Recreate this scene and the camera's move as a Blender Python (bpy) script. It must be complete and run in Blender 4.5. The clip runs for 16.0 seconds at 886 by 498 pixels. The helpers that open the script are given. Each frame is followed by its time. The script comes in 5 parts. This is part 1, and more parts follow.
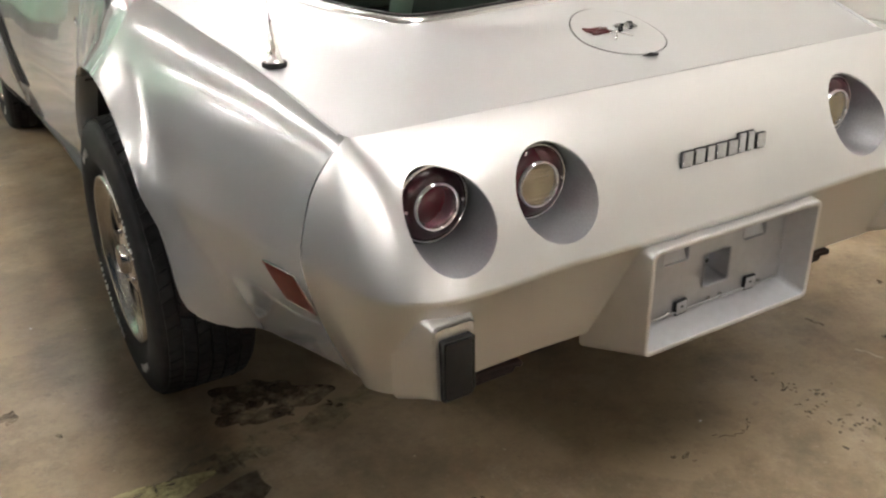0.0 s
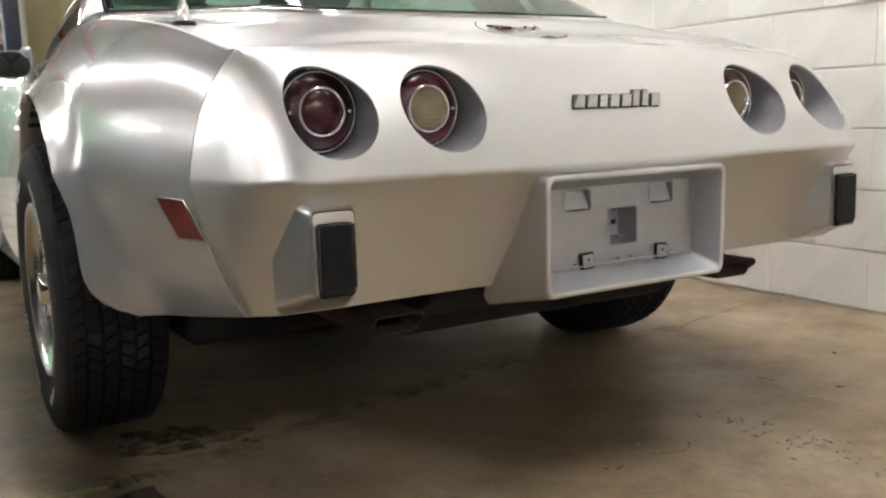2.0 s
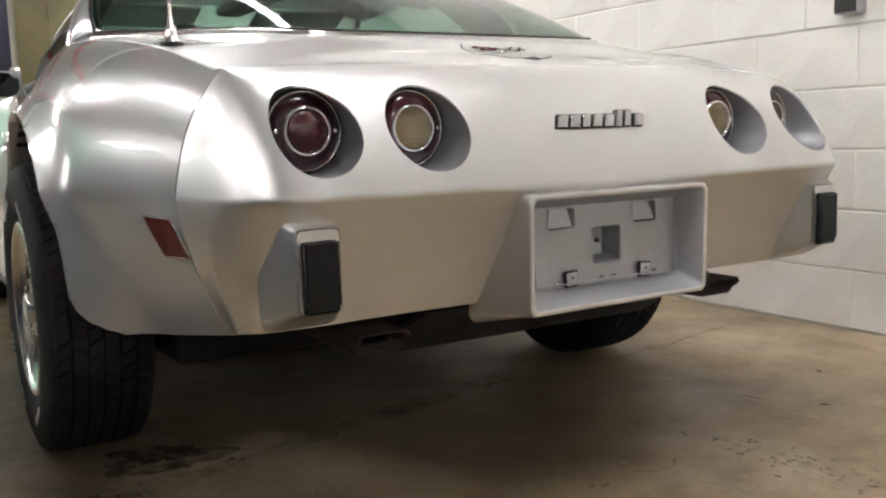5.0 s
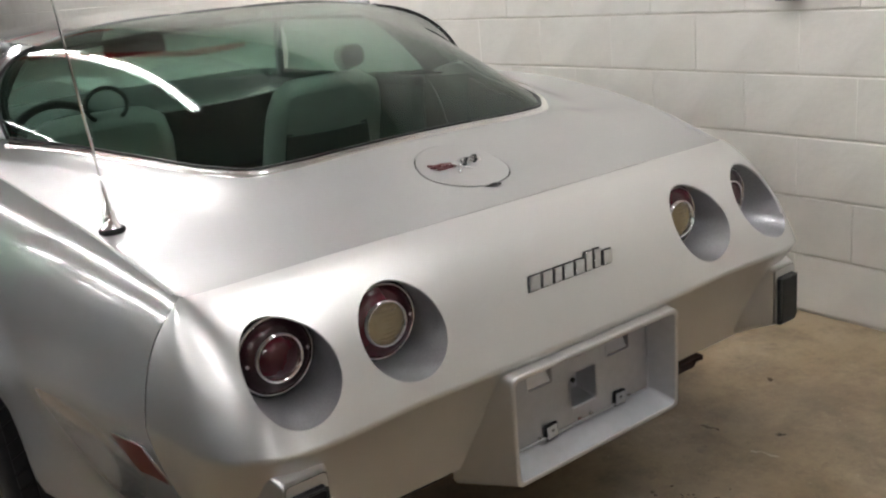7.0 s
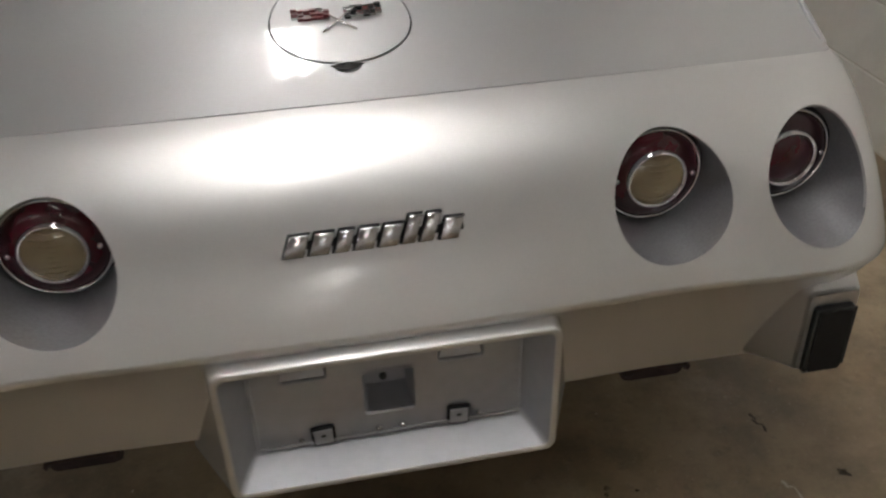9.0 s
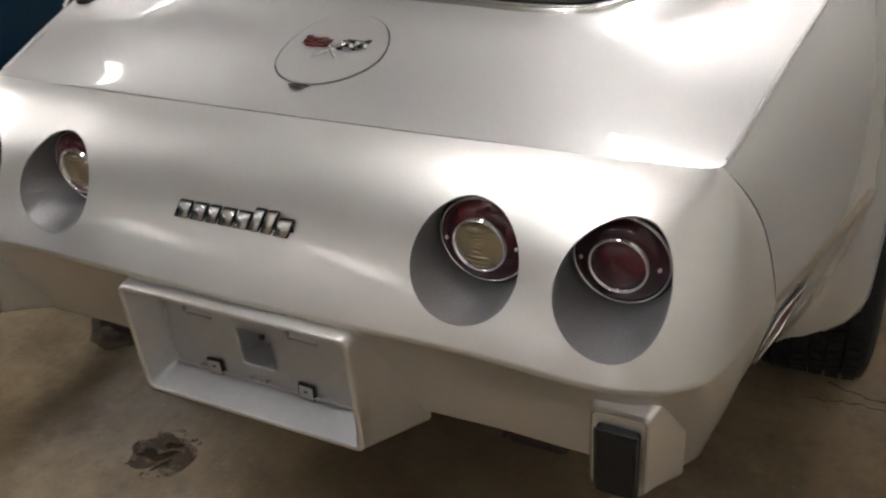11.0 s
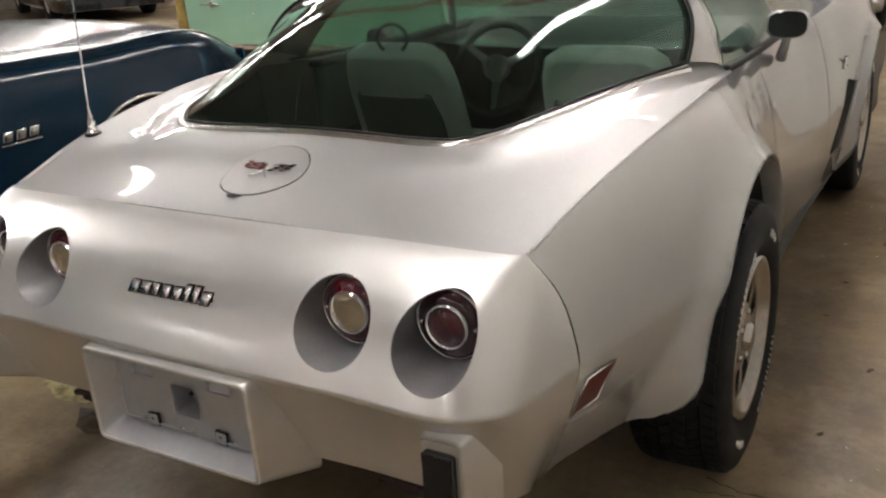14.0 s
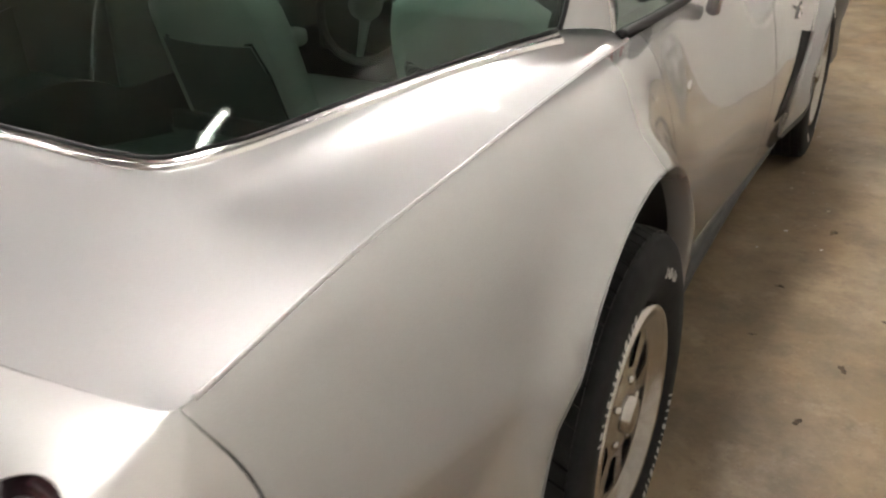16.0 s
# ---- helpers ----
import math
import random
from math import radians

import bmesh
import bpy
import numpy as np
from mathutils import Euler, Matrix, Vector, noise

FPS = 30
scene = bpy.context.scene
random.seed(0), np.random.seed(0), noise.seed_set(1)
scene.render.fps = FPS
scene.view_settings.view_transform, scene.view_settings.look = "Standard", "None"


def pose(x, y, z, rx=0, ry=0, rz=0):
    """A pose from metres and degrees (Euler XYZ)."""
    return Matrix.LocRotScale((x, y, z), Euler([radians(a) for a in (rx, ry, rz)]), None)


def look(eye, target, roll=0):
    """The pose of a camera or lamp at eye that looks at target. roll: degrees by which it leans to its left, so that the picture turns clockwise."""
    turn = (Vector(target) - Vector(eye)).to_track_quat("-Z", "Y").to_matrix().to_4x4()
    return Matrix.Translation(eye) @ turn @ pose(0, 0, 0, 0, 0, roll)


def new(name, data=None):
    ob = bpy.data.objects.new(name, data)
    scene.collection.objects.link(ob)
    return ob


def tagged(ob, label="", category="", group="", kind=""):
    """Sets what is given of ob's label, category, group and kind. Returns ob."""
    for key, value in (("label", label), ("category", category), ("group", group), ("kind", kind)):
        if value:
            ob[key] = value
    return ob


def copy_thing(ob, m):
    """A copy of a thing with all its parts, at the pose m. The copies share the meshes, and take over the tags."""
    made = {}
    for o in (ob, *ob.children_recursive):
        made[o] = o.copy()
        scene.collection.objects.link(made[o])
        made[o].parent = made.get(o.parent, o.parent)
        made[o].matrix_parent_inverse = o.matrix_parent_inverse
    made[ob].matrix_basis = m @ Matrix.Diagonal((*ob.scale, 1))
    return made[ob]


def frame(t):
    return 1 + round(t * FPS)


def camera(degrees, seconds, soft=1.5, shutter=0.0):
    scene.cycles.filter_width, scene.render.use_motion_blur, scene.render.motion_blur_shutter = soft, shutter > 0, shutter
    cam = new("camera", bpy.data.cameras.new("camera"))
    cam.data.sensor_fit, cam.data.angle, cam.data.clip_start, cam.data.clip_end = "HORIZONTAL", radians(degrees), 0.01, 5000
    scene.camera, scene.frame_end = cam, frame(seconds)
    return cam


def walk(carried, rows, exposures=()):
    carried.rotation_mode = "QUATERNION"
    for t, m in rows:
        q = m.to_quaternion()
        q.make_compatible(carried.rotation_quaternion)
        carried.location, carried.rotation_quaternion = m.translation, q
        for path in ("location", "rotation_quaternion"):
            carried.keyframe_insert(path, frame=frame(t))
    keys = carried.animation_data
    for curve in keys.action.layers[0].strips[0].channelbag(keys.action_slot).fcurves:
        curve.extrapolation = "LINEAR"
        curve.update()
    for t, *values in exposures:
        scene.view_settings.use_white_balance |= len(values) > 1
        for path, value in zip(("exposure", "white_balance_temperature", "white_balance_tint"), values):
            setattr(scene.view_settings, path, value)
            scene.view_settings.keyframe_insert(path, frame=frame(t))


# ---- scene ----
cam = camera(52.0, 16.0, soft=2.2, shutter=0.3)
PATH = [
    (0, (-1.197, -1.035, 1.26), (-0.282, 0.524, 0.404), -1.5),
    (0.5, (-1.176, -1.071, 1.191), (-0.219, 0.476, 0.361), -1.5),
    (1, (-1.14, -1.147, 0.948), (-0.105, 0.434, 0.292), -1.6),
    (1.5, (-1.111, -1.202, 0.781), (-0.012, 0.415, 0.359), -1.2),
    (2, (-1.124, -1.247, 0.712), (-0.118, 0.456, 0.416), -1.9),
    (2.5, (-1.124, -1.265, 0.684), (-0.121, 0.452, 0.468), -2.3),
    (3, (-1.117, -1.273, 0.676), (-0.128, 0.449, 0.442), -2.3),
    (3.5, (-1.109, -1.288, 0.684), (-0.142, 0.446, 0.445), -2.7),
    (5.8, (-1.127, -1.206, 0.761), (-0.044, 0.448, 0.456), -2.2),
    (6, (-1.116, -1.187, 0.858), (-0.043, 0.442, 0.418), -1.9),
    (6.5, (-1.114, -1.161, 1.099), (-0.052, 0.435, 0.528), -3.2),
    (7, (-1.071, -1.102, 1.255), (0.036, 0.457, 0.668), -5.7),
    (7.5, (-0.869, -1.064, 1.264), (0.102, 0.549, 0.589), -6.4),
    (8, (-0.666, -0.989, 1.238), (0.115, 0.657, 0.414), -6.0),
    (8.5, (-0.398, -0.885, 1.27), (0.218, 0.725, 0.256), -3.9),
    (9, (-0.086, -0.862, 1.285), (0.219, 0.778, 0.182), -1.6),
    (9.5, (0.176, -0.778, 1.247), (0.22, 0.873, 0.114), -0.8),
    (9.7, (0.25, -0.757, 1.272), (0.188, 0.876, 0.12), -1.5),
    (11.8, (1.087, -1.027, 1.333), (0.04, 0.478, 0.535), -2.8),
    (12, (1.124, -1.081, 1.33), (0.105, 0.476, 0.596), -1.4),
    (12.5, (1.194, -1.21, 1.342), (0.215, 0.398, 0.665), -1.1),
    (13, (1.205, -1.225, 1.354), (0.229, 0.394, 0.703), -1.9),
    (13.5, (1.217, -1.2, 1.352), (0.312, 0.459, 0.696), -1.6),
    (14, (1.235, -1.078, 1.35), (0.284, 0.541, 0.662), -3.6),
    (14.5, (1.23, -0.932, 1.332), (0.354, 0.707, 0.593), -2.6),
    (15, (1.181, -0.755, 1.333), (0.342, 0.885, 0.555), -1.5),
    (15.5, (1.176, -0.561, 1.324), (0.358, 1.074, 0.514), -1.4),
    (16, (1.193, -0.308, 1.317), (0.344, 1.28, 0.446), -1.2),
]
walk(cam, [(t, look(eye, target, roll)) for t, eye, target, roll in PATH],
     [(0, 1.25, 6600, 10), (0.5, 1.15, 6600, 10), (1.5, 1.25, 6450, 10), (3.5, 1.22, 6300, 10), (6, 0.97, 6300, 10), (7, 0.65, 6300, 10), (8, 0.15, 6350, 10), (8.5, 0.05, 6400, 10),
      (9.5, 0.08, 6450, 10), (12, 0.65, 6550, 11), (13.5, 0.65, 6600, 12), (14.5, 0.75, 6700, 12), (16, 1.05, 6700, 12)])

# ---- light ----
world = bpy.data.worlds.new("garage_air")
scene.world = world
world.use_nodes = True
world.node_tree.nodes["Background"].inputs[0].default_value = (0.9, 0.95, 1.0, 1)
world.node_tree.nodes["Background"].inputs[1].default_value = 0.02
TUBE_STRENGTH = 40.0
scene.view_settings.exposure = 0.0


# ---- materials ----
def material(name, colour, rough=0.5, metal=0.0, grain=0.0, grain_size=60.0, bump=0.0, bump_size=120.0, stain=0.0, stain_size=3.0,
             stain_colour=(0.1, 0.08, 0.06), coat=0.0, emit=0.0, random_shade=0.0):
    m = bpy.data.materials.new(name)
    m.use_nodes = True
    nt = m.node_tree
    n, link = nt.nodes, nt.links.new
    b = n["Principled BSDF"]
    b.inputs["Base Color"].default_value = (*colour, 1)
    b.inputs["Roughness"].default_value = rough
    b.inputs["Metallic"].default_value = metal
    b.inputs["Coat Weight"].default_value = coat
    b.inputs["Coat Roughness"].default_value = 0.04
    if emit:
        b.inputs["Emission Color"].default_value = (*colour, 1)
        b.inputs["Emission Strength"].default_value = emit
    where = n.new("ShaderNodeTexCoord").outputs["Object"]
    out = None

    def noise_at(size, detail=4.0):
        t = n.new("ShaderNodeTexNoise")
        t.inputs["Scale"].default_value, t.inputs["Detail"].default_value = size, detail
        link(where, t.inputs["Vector"])
        return t.outputs["Fac"]

    def mixed(a, c, fac, kind="MIX"):
        x = n.new("ShaderNodeMix")
        x.data_type, x.blend_type = "RGBA", kind
        link(fac, x.inputs["Factor"])
        if isinstance(a, tuple):
            x.inputs[6].default_value = (*a, 1)
        else:
            link(a, x.inputs[6])
        x.inputs[7].default_value = (*c, 1)
        return x.outputs[2]

    def ramp(v, lo, hi):
        r = n.new("ShaderNodeMapRange")
        r.inputs["From Min"].default_value, r.inputs["From Max"].default_value = lo, hi
        link(v, r.inputs["Value"])
        return r.outputs["Result"]

    out = colour
    if grain:
        out = mixed(out, tuple(c * (1 - grain) for c in colour), ramp(noise_at(grain_size), 0.35, 0.7))
    if stain:
        r = n.new("ShaderNodeMath")
        r.operation = "MULTIPLY"
        r.inputs[1].default_value = stain
        link(ramp(noise_at(stain_size, 6.0), 0.48, 0.72), r.inputs[0])
        out = mixed(out, stain_colour, r.outputs[0])
    if random_shade:
        info = n.new("ShaderNodeObjectInfo").outputs["Random"]
        r = n.new("ShaderNodeMath")
        r.operation = "MULTIPLY"
        r.inputs[1].default_value = random_shade
        link(info, r.inputs[0])
        out = mixed(out, tuple(c * 0.5 for c in colour), r.outputs[0])
    if not isinstance(out, tuple):
        link(out, b.inputs["Base Color"])
    if bump:
        h = n.new("ShaderNodeBump")
        h.inputs["Strength"].default_value, h.inputs["Distance"].default_value = bump, 0.004
        link(noise_at(bump_size), h.inputs["Height"])
        link(h.outputs[0], b.inputs["Normal"])
    return m


def glass(name, tint, rough=0.0):
    m = bpy.data.materials.new(name)
    m.use_nodes = True
    n, link = m.node_tree.nodes, m.node_tree.links.new
    n.clear()
    clear, gloss, mix = n.new("ShaderNodeBsdfTransparent"), n.new("ShaderNodeBsdfGlossy"), n.new("ShaderNodeMixShader")
    facing, power, scale = n.new("ShaderNodeLayerWeight"), n.new("ShaderNodeMath"), n.new("ShaderNodeMapRange")
    out = n.new("ShaderNodeOutputMaterial")
    clear.inputs[0].default_value = (*tint, 1)
    gloss.inputs["Roughness"].default_value = rough
    facing.inputs["Blend"].default_value = 0.5
    power.operation, power.inputs[1].default_value = "POWER", 5.0
    scale.inputs["To Min"].default_value, scale.inputs["To Max"].default_value = 0.045, 1.0
    link(facing.outputs["Facing"], power.inputs[0])
    link(power.outputs[0], scale.inputs["Value"])
    link(scale.outputs["Result"], mix.inputs[0])
    link(clear.outputs[0], mix.inputs[1])
    link(gloss.outputs[0], mix.inputs[2])
    link(mix.outputs[0], out.inputs[0])
    return m


def paint(name, colour, metal, rough, coat=1.0, orange=0.02):
    """Car paint with fine flake and a clear coat."""
    m = material(name, colour, rough, metal, grain=0.10, grain_size=900.0, coat=coat)
    n, link = m.node_tree.nodes, m.node_tree.links.new
    b = n["Principled BSDF"]
    t, r = n.new("ShaderNodeTexNoise"), n.new("ShaderNodeMapRange")
    t.inputs["Scale"].default_value, t.inputs["Detail"].default_value = 2.5, 3.0
    link(n["Texture Coordinate"].outputs["Object"], t.inputs["Vector"])
    r.inputs["To Min"].default_value, r.inputs["To Max"].default_value = rough - 0.03, rough + 0.05
    link(t.outputs["Fac"], r.inputs["Value"])
    link(r.outputs["Result"], b.inputs["Roughness"])
    return m


SILVER = paint("silver_paint", (0.455, 0.455, 0.46), 0.42, 0.21)
DULLED_SILVER = paint("sun_dulled_silver_paint", (0.53, 0.53, 0.54), 0.92, 0.42)
FLEX_SILVER = paint("satin_silver_paint", (0.71, 0.705, 0.705), 0.94, 0.40, coat=0.8)
FLEX_SILVER.node_tree.nodes["Principled BSDF"].inputs["Coat Roughness"].default_value = 0.11
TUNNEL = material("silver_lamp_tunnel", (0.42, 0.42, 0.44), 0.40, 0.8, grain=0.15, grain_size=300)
PLATE_GREY = material("grey_painted_plastic", (0.46, 0.47, 0.50), 0.48, 0.65, grain=0.06, grain_size=60, bump=0.02, bump_size=200)
DULL_CHROME = material("dulled_chrome", (0.6, 0.6, 0.61), 0.18, 1.0, grain=0.2, grain_size=90)
CHROME = material("chrome", (0.85, 0.85, 0.86), 0.08, 1.0)
BRIGHT = material("bright_trim", (0.78, 0.78, 0.78), 0.2, 1.0)
BLACK = material("black_rubber", (0.012, 0.012, 0.013), 0.45, grain=0.3, grain_size=80, bump=0.08, bump_size=300)
RUSTY = material("rusty_steel", (0.055, 0.032, 0.026), 0.7, 0.2, grain=0.5, grain_size=60, bump=0.2, bump_size=120)
TYRE = material("tyre_rubber", (0.018, 0.018, 0.019), 0.7, grain=0.4, grain_size=40, bump=0.15, bump_size=220)
for rubber in (BLACK, TYRE):
    rubber.node_tree.nodes["Principled BSDF"].inputs["Specular IOR Level"].default_value = 0.22
DARK = material("dark_underbody", (0.012, 0.011, 0.011), 0.8, grain=0.5, grain_size=9)
WHITE_MARK = material("white_rubber_lettering", (0.62, 0.61, 0.58), 0.7, grain=0.5, grain_size=60)
FLAG_RED = material("red_enamel", (0.10, 0.010, 0.012), 0.3, grain=0.2, grain_size=60, coat=0.4)
RED_LENS = material("red_lens", (0.055, 0.003, 0.009), 0.25, grain=0.3, grain_size=30, coat=0.25)
DEEP_RED = material("deep_red_lens", (0.026, 0.002, 0.006), 0.25, coat=0.25)
AMBER_WHITE = material("clear_reverse_lens", (0.24, 0.185, 0.10), 0.2, grain=0.35, grain_size=14, coat=1.0)
MARKER = material("red_marker_lens", (0.11, 0.012, 0.010), 0.3, grain=0.3, grain_size=120)
MARKER.node_tree.nodes["Principled BSDF"].inputs["Specular IOR Level"].default_value = 0.25
RIM = material("cast_aluminium", (0.52, 0.50, 0.47), 0.2, 0.96, grain=0.15, grain_size=50)
GLASS = glass("green_tinted_glass", (0.66, 0.76, 0.715))
CLEAR = glass("pale_green_glass", (0.77, 0.88, 0.835))
SEAT = material("pale_grey_leather", (0.42, 0.43, 0.41), 0.5, grain=0.12, grain_size=20, bump=0.12, bump_size=180)
# dark trim grey, which also paints the shade low on the seat backs
VINYL_SHADE = material("dark_vinyl_and_seat_shade", (0.075, 0.08, 0.076), 0.55, grain=0.15, grain_size=30, bump=0.1, bump_size=200)
TRIM_DARK = material("dark_interior_trim", (0.03, 0.032, 0.03), 0.6, grain=0.3, grain_size=30)
CARPET = material("grey_carpet", (0.09, 0.092, 0.09), 0.95, grain=0.4, grain_size=150, bump=0.4, bump_size=400)
BLUE = paint("dark_blue_paint", (0.003, 0.016, 0.032), 0.0, 0.16, coat=0.0)
BLUE.node_tree.nodes["Principled BSDF"].inputs["Specular IOR Level"].default_value = 0.33
MINT = material("mint_green_paint", (0.34, 0.62, 0.47), 0.3, grain=0.08, grain_size=3, coat=0.4)
MAROON = paint("maroon_paint", (0.075, 0.018, 0.02), 0.2, 0.35)
NAVY = material("navy_enamel", (0.012, 0.014, 0.035), 0.45, grain=0.3, grain_size=8)
OLIVE = material("olive_yellow_board", (0.11, 0.09, 0.026), 0.6, grain=0.4, grain_size=4)
RED_STEEL = material("red_painted_steel", (0.42, 0.03, 0.035), 0.45, grain=0.25, grain_size=6)
BLOCK = material("painted_block", (0.74, 0.72, 0.68), 0.6, grain=0.08, grain_size=7, bump=0.5, bump_size=45, stain=0.18, stain_size=2.2,
                 stain_colour=(0.55, 0.50, 0.42), random_shade=0.06)
MORTAR = material("painted_mortar", (0.62, 0.59, 0.53), 0.75, grain=0.15, grain_size=20, bump=0.4, bump_size=60)
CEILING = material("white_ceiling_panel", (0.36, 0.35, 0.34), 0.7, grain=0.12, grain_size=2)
# white of the added south reflector
BOUNCE_WALL = material("white_bounce_paint", (0.72, 0.71, 0.69), 0.7, grain=0.12, grain_size=2)
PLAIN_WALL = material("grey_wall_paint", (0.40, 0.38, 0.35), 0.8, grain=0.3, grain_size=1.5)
TUBE = material("fluorescent_tube", (1.0, 0.972, 0.935), 0.4, emit=TUBE_STRENGTH)
FIXTURE = material("white_enamel", (0.75, 0.75, 0.73), 0.4)
PAPER = material("white_paper", (0.75, 0.75, 0.73), 0.7, grain=0.05)
INK = material("black_ink", (0.02, 0.02, 0.02), 0.6)


def concrete():
    """Worn sealed concrete: pale and dark clouds, fine speckle and patchy gloss."""
    m = material("stained_concrete", (0.30, 0.24, 0.165), 0.5)
    n, link = m.node_tree.nodes, m.node_tree.links.new
    b, where = n["Principled BSDF"], n["Texture Coordinate"].outputs["Object"]

    def cloud(size, detail, lo, hi, a=0.0, z=1.0, rough=0.6):
        t, r = n.new("ShaderNodeTexNoise"), n.new("ShaderNodeMapRange")
        t.inputs["Scale"].default_value, t.inputs["Detail"].default_value, t.inputs["Roughness"].default_value = size, detail, rough
        r.inputs["From Min"].default_value, r.inputs["From Max"].default_value = lo, hi
        r.inputs["To Min"].default_value, r.inputs["To Max"].default_value = a, z
        link(where, t.inputs["Vector"])
        link(t.outputs["Fac"], r.inputs["Value"])
        return r.outputs["Result"]

    def blend(under, over, fac):
        x = n.new("ShaderNodeMix")
        x.data_type = "RGBA"
        link(fac, x.inputs["Factor"])
        if isinstance(under, tuple):
            x.inputs[6].default_value = (*under, 1)
        else:
            link(under, x.inputs[6])
        x.inputs[7].default_value = (*over, 1)
        return x.outputs[2]
    c = blend((0.235, 0.172, 0.100), (0.385, 0.305, 0.205), cloud(0.9, 6.0, 0.34, 0.66, rough=0.6))
    c = blend(c, (0.125, 0.094, 0.060), cloud(1.5, 10.0, 0.45, 0.66, 0, 0.95, 0.70))
    c = blend(c, (0.29, 0.205, 0.10), cloud(2.4, 3.0, 0.45, 0.80, 0, 0.5, 0.5))
    c = blend(c, (0.135, 0.102, 0.066), cloud(5.0, 10.0, 0.47, 0.68, 0, 0.85, 0.74))
    c = blend(c, (0.40, 0.33, 0.24), cloud(3.3, 10.0, 0.56, 0.72, 0, 0.6, 0.72))
    c = blend(c, (0.10, 0.076, 0.052), cloud(26.0, 8.0, 0.56, 0.76, 0, 0.7, 0.75))
    c = blend(c, (0.45, 0.39, 0.31), cloud(70.0, 3.0, 0.62, 0.80, 0, 0.4))
    link(c, b.inputs["Base Color"])
    link(cloud(2.3, 4.0, 0.25, 0.75, 0.28, 0.62), b.inputs["Roughness"])
    h = n.new("ShaderNodeBump")
    h.inputs["Strength"].default_value, h.inputs["Distance"].default_value = 0.18, 0.003
    link(cloud(45.0, 6.0, 0.3, 0.7), h.inputs["Height"])
    link(h.outputs[0], b.inputs["Normal"])
    return m


CONCRETE = concrete()


def ragged_alpha(m, size, rough, low, high, most):
    """Lets the floor show through a stain in uneven patches."""
    n, link = m.node_tree.nodes, m.node_tree.links.new
    patchy, soft_edge = n.new("ShaderNodeTexNoise"), n.new("ShaderNodeMapRange")
    patchy.inputs["Scale"].default_value, patchy.inputs["Detail"].default_value, patchy.inputs["Roughness"].default_value = size, 9.0, rough
    soft_edge.inputs["From Min"].default_value, soft_edge.inputs["From Max"].default_value, soft_edge.inputs["To Max"].default_value = low, high, most
    link(n["Texture Coordinate"].outputs["Object"], patchy.inputs["Vector"])
    link(patchy.outputs["Fac"], soft_edge.inputs["Value"])
    link(soft_edge.outputs["Result"], n["Principled BSDF"].inputs["Alpha"])


OIL = material("dried_oil_stain", (0.095, 0.064, 0.038), 0.8, grain=0.5, grain_size=25)
ragged_alpha(OIL, 13.0, 0.72, 0.36, 0.60, 0.9)
RUST = material("rust_brown_stain", (0.085, 0.042, 0.018), 0.65, grain=0.6, grain_size=45, bump=0.3, bump_size=120)
ragged_alpha(RUST, 26.0, 0.7, 0.33, 0.58, 0.92)
YELLOW_STAIN = material("yellowed_concrete", (0.27, 0.23, 0.11), 0.75, grain=0.4, grain_size=30)
ragged_alpha(YELLOW_STAIN, 9.0, 0.75, 0.42, 0.70, 0.7)
YELLOW_PAINT = material("worn_yellow_paint", (0.62, 0.55, 0.29), 0.55, grain=0.3, grain_size=40, bump=0.3, bump_size=90)
ragged_alpha(YELLOW_PAINT, 11.0, 0.7, 0.32, 0.52, 0.85)
CRACK = material("crack_shadow", (0.07, 0.055, 0.04), 0.9)
JOINT_DUST = material("yellowed_joint", (0.235, 0.195, 0.095), 0.85, grain=0.4, grain_size=60)
DUST = material("pale_scuff", (0.42, 0.37, 0.29), 0.8)


# ---- mesh helpers ----
def solid(verts, faces, smooth=False):
    bm = bmesh.new()
    vs = [bm.verts.new(v) for v in verts]
    for f in faces:
        try:
            bm.faces.new([vs[i] for i in f]).smooth = smooth
        except ValueError:
            pass
    return bm


def part(name, bm, mat, parent=None, label="", thick=0.0, bevel=0.0):
    for e in bm.edges:
        if e.is_boundary or (len(e.link_faces) == 2 and e.calc_face_angle(0) > 0.9):
            e.smooth = False
    me = bpy.data.meshes.new(name)
    bm.to_mesh(me)
    bm.free()
    me.materials.append(mat)
    ob = new(name, me)
    ob.parent = parent
    if label:
        ob["label"] = label
    if thick:
        mod = ob.modifiers.new("thickness", "SOLIDIFY")
        mod.thickness, mod.offset = thick, -1
    if bevel:
        mod = ob.modifiers.new("bevel", "BEVEL")
        mod.width, mod.segments, mod.limit_method = bevel, 2, "ANGLE"
    return ob


def thing(name, label, category, m=None, group="", kind=""):
    ob = new(name)
    if m is not None:
        ob.matrix_world = m
    return tagged(ob, label, category, group, kind)


def box(size, at=(0, 0, 0), turn=None, bevel=0.0, bm=None):
    own = bmesh.new()
    bmesh.ops.create_cube(own, size=1.0)
    bmesh.ops.scale(own, vec=size, verts=own.verts)
    if bevel:
        bmesh.ops.bevel(own, geom=own.edges[:], offset=bevel, segments=2, affect="EDGES", profile=0.5)
        for f in own.faces:
            f.smooth = True
    if turn is not None:
        bmesh.ops.transform(own, matrix=turn, verts=own.verts)
    bmesh.ops.translate(own, vec=at, verts=own.verts)
    return merge(bm, own)


def merge(bm, own):
    if bm is None:
        return own
    me = bpy.data.meshes.new("swap")
    own.to_mesh(me)
    own.free()
    bm.from_mesh(me)
    bpy.data.meshes.remove(me)
    return bm


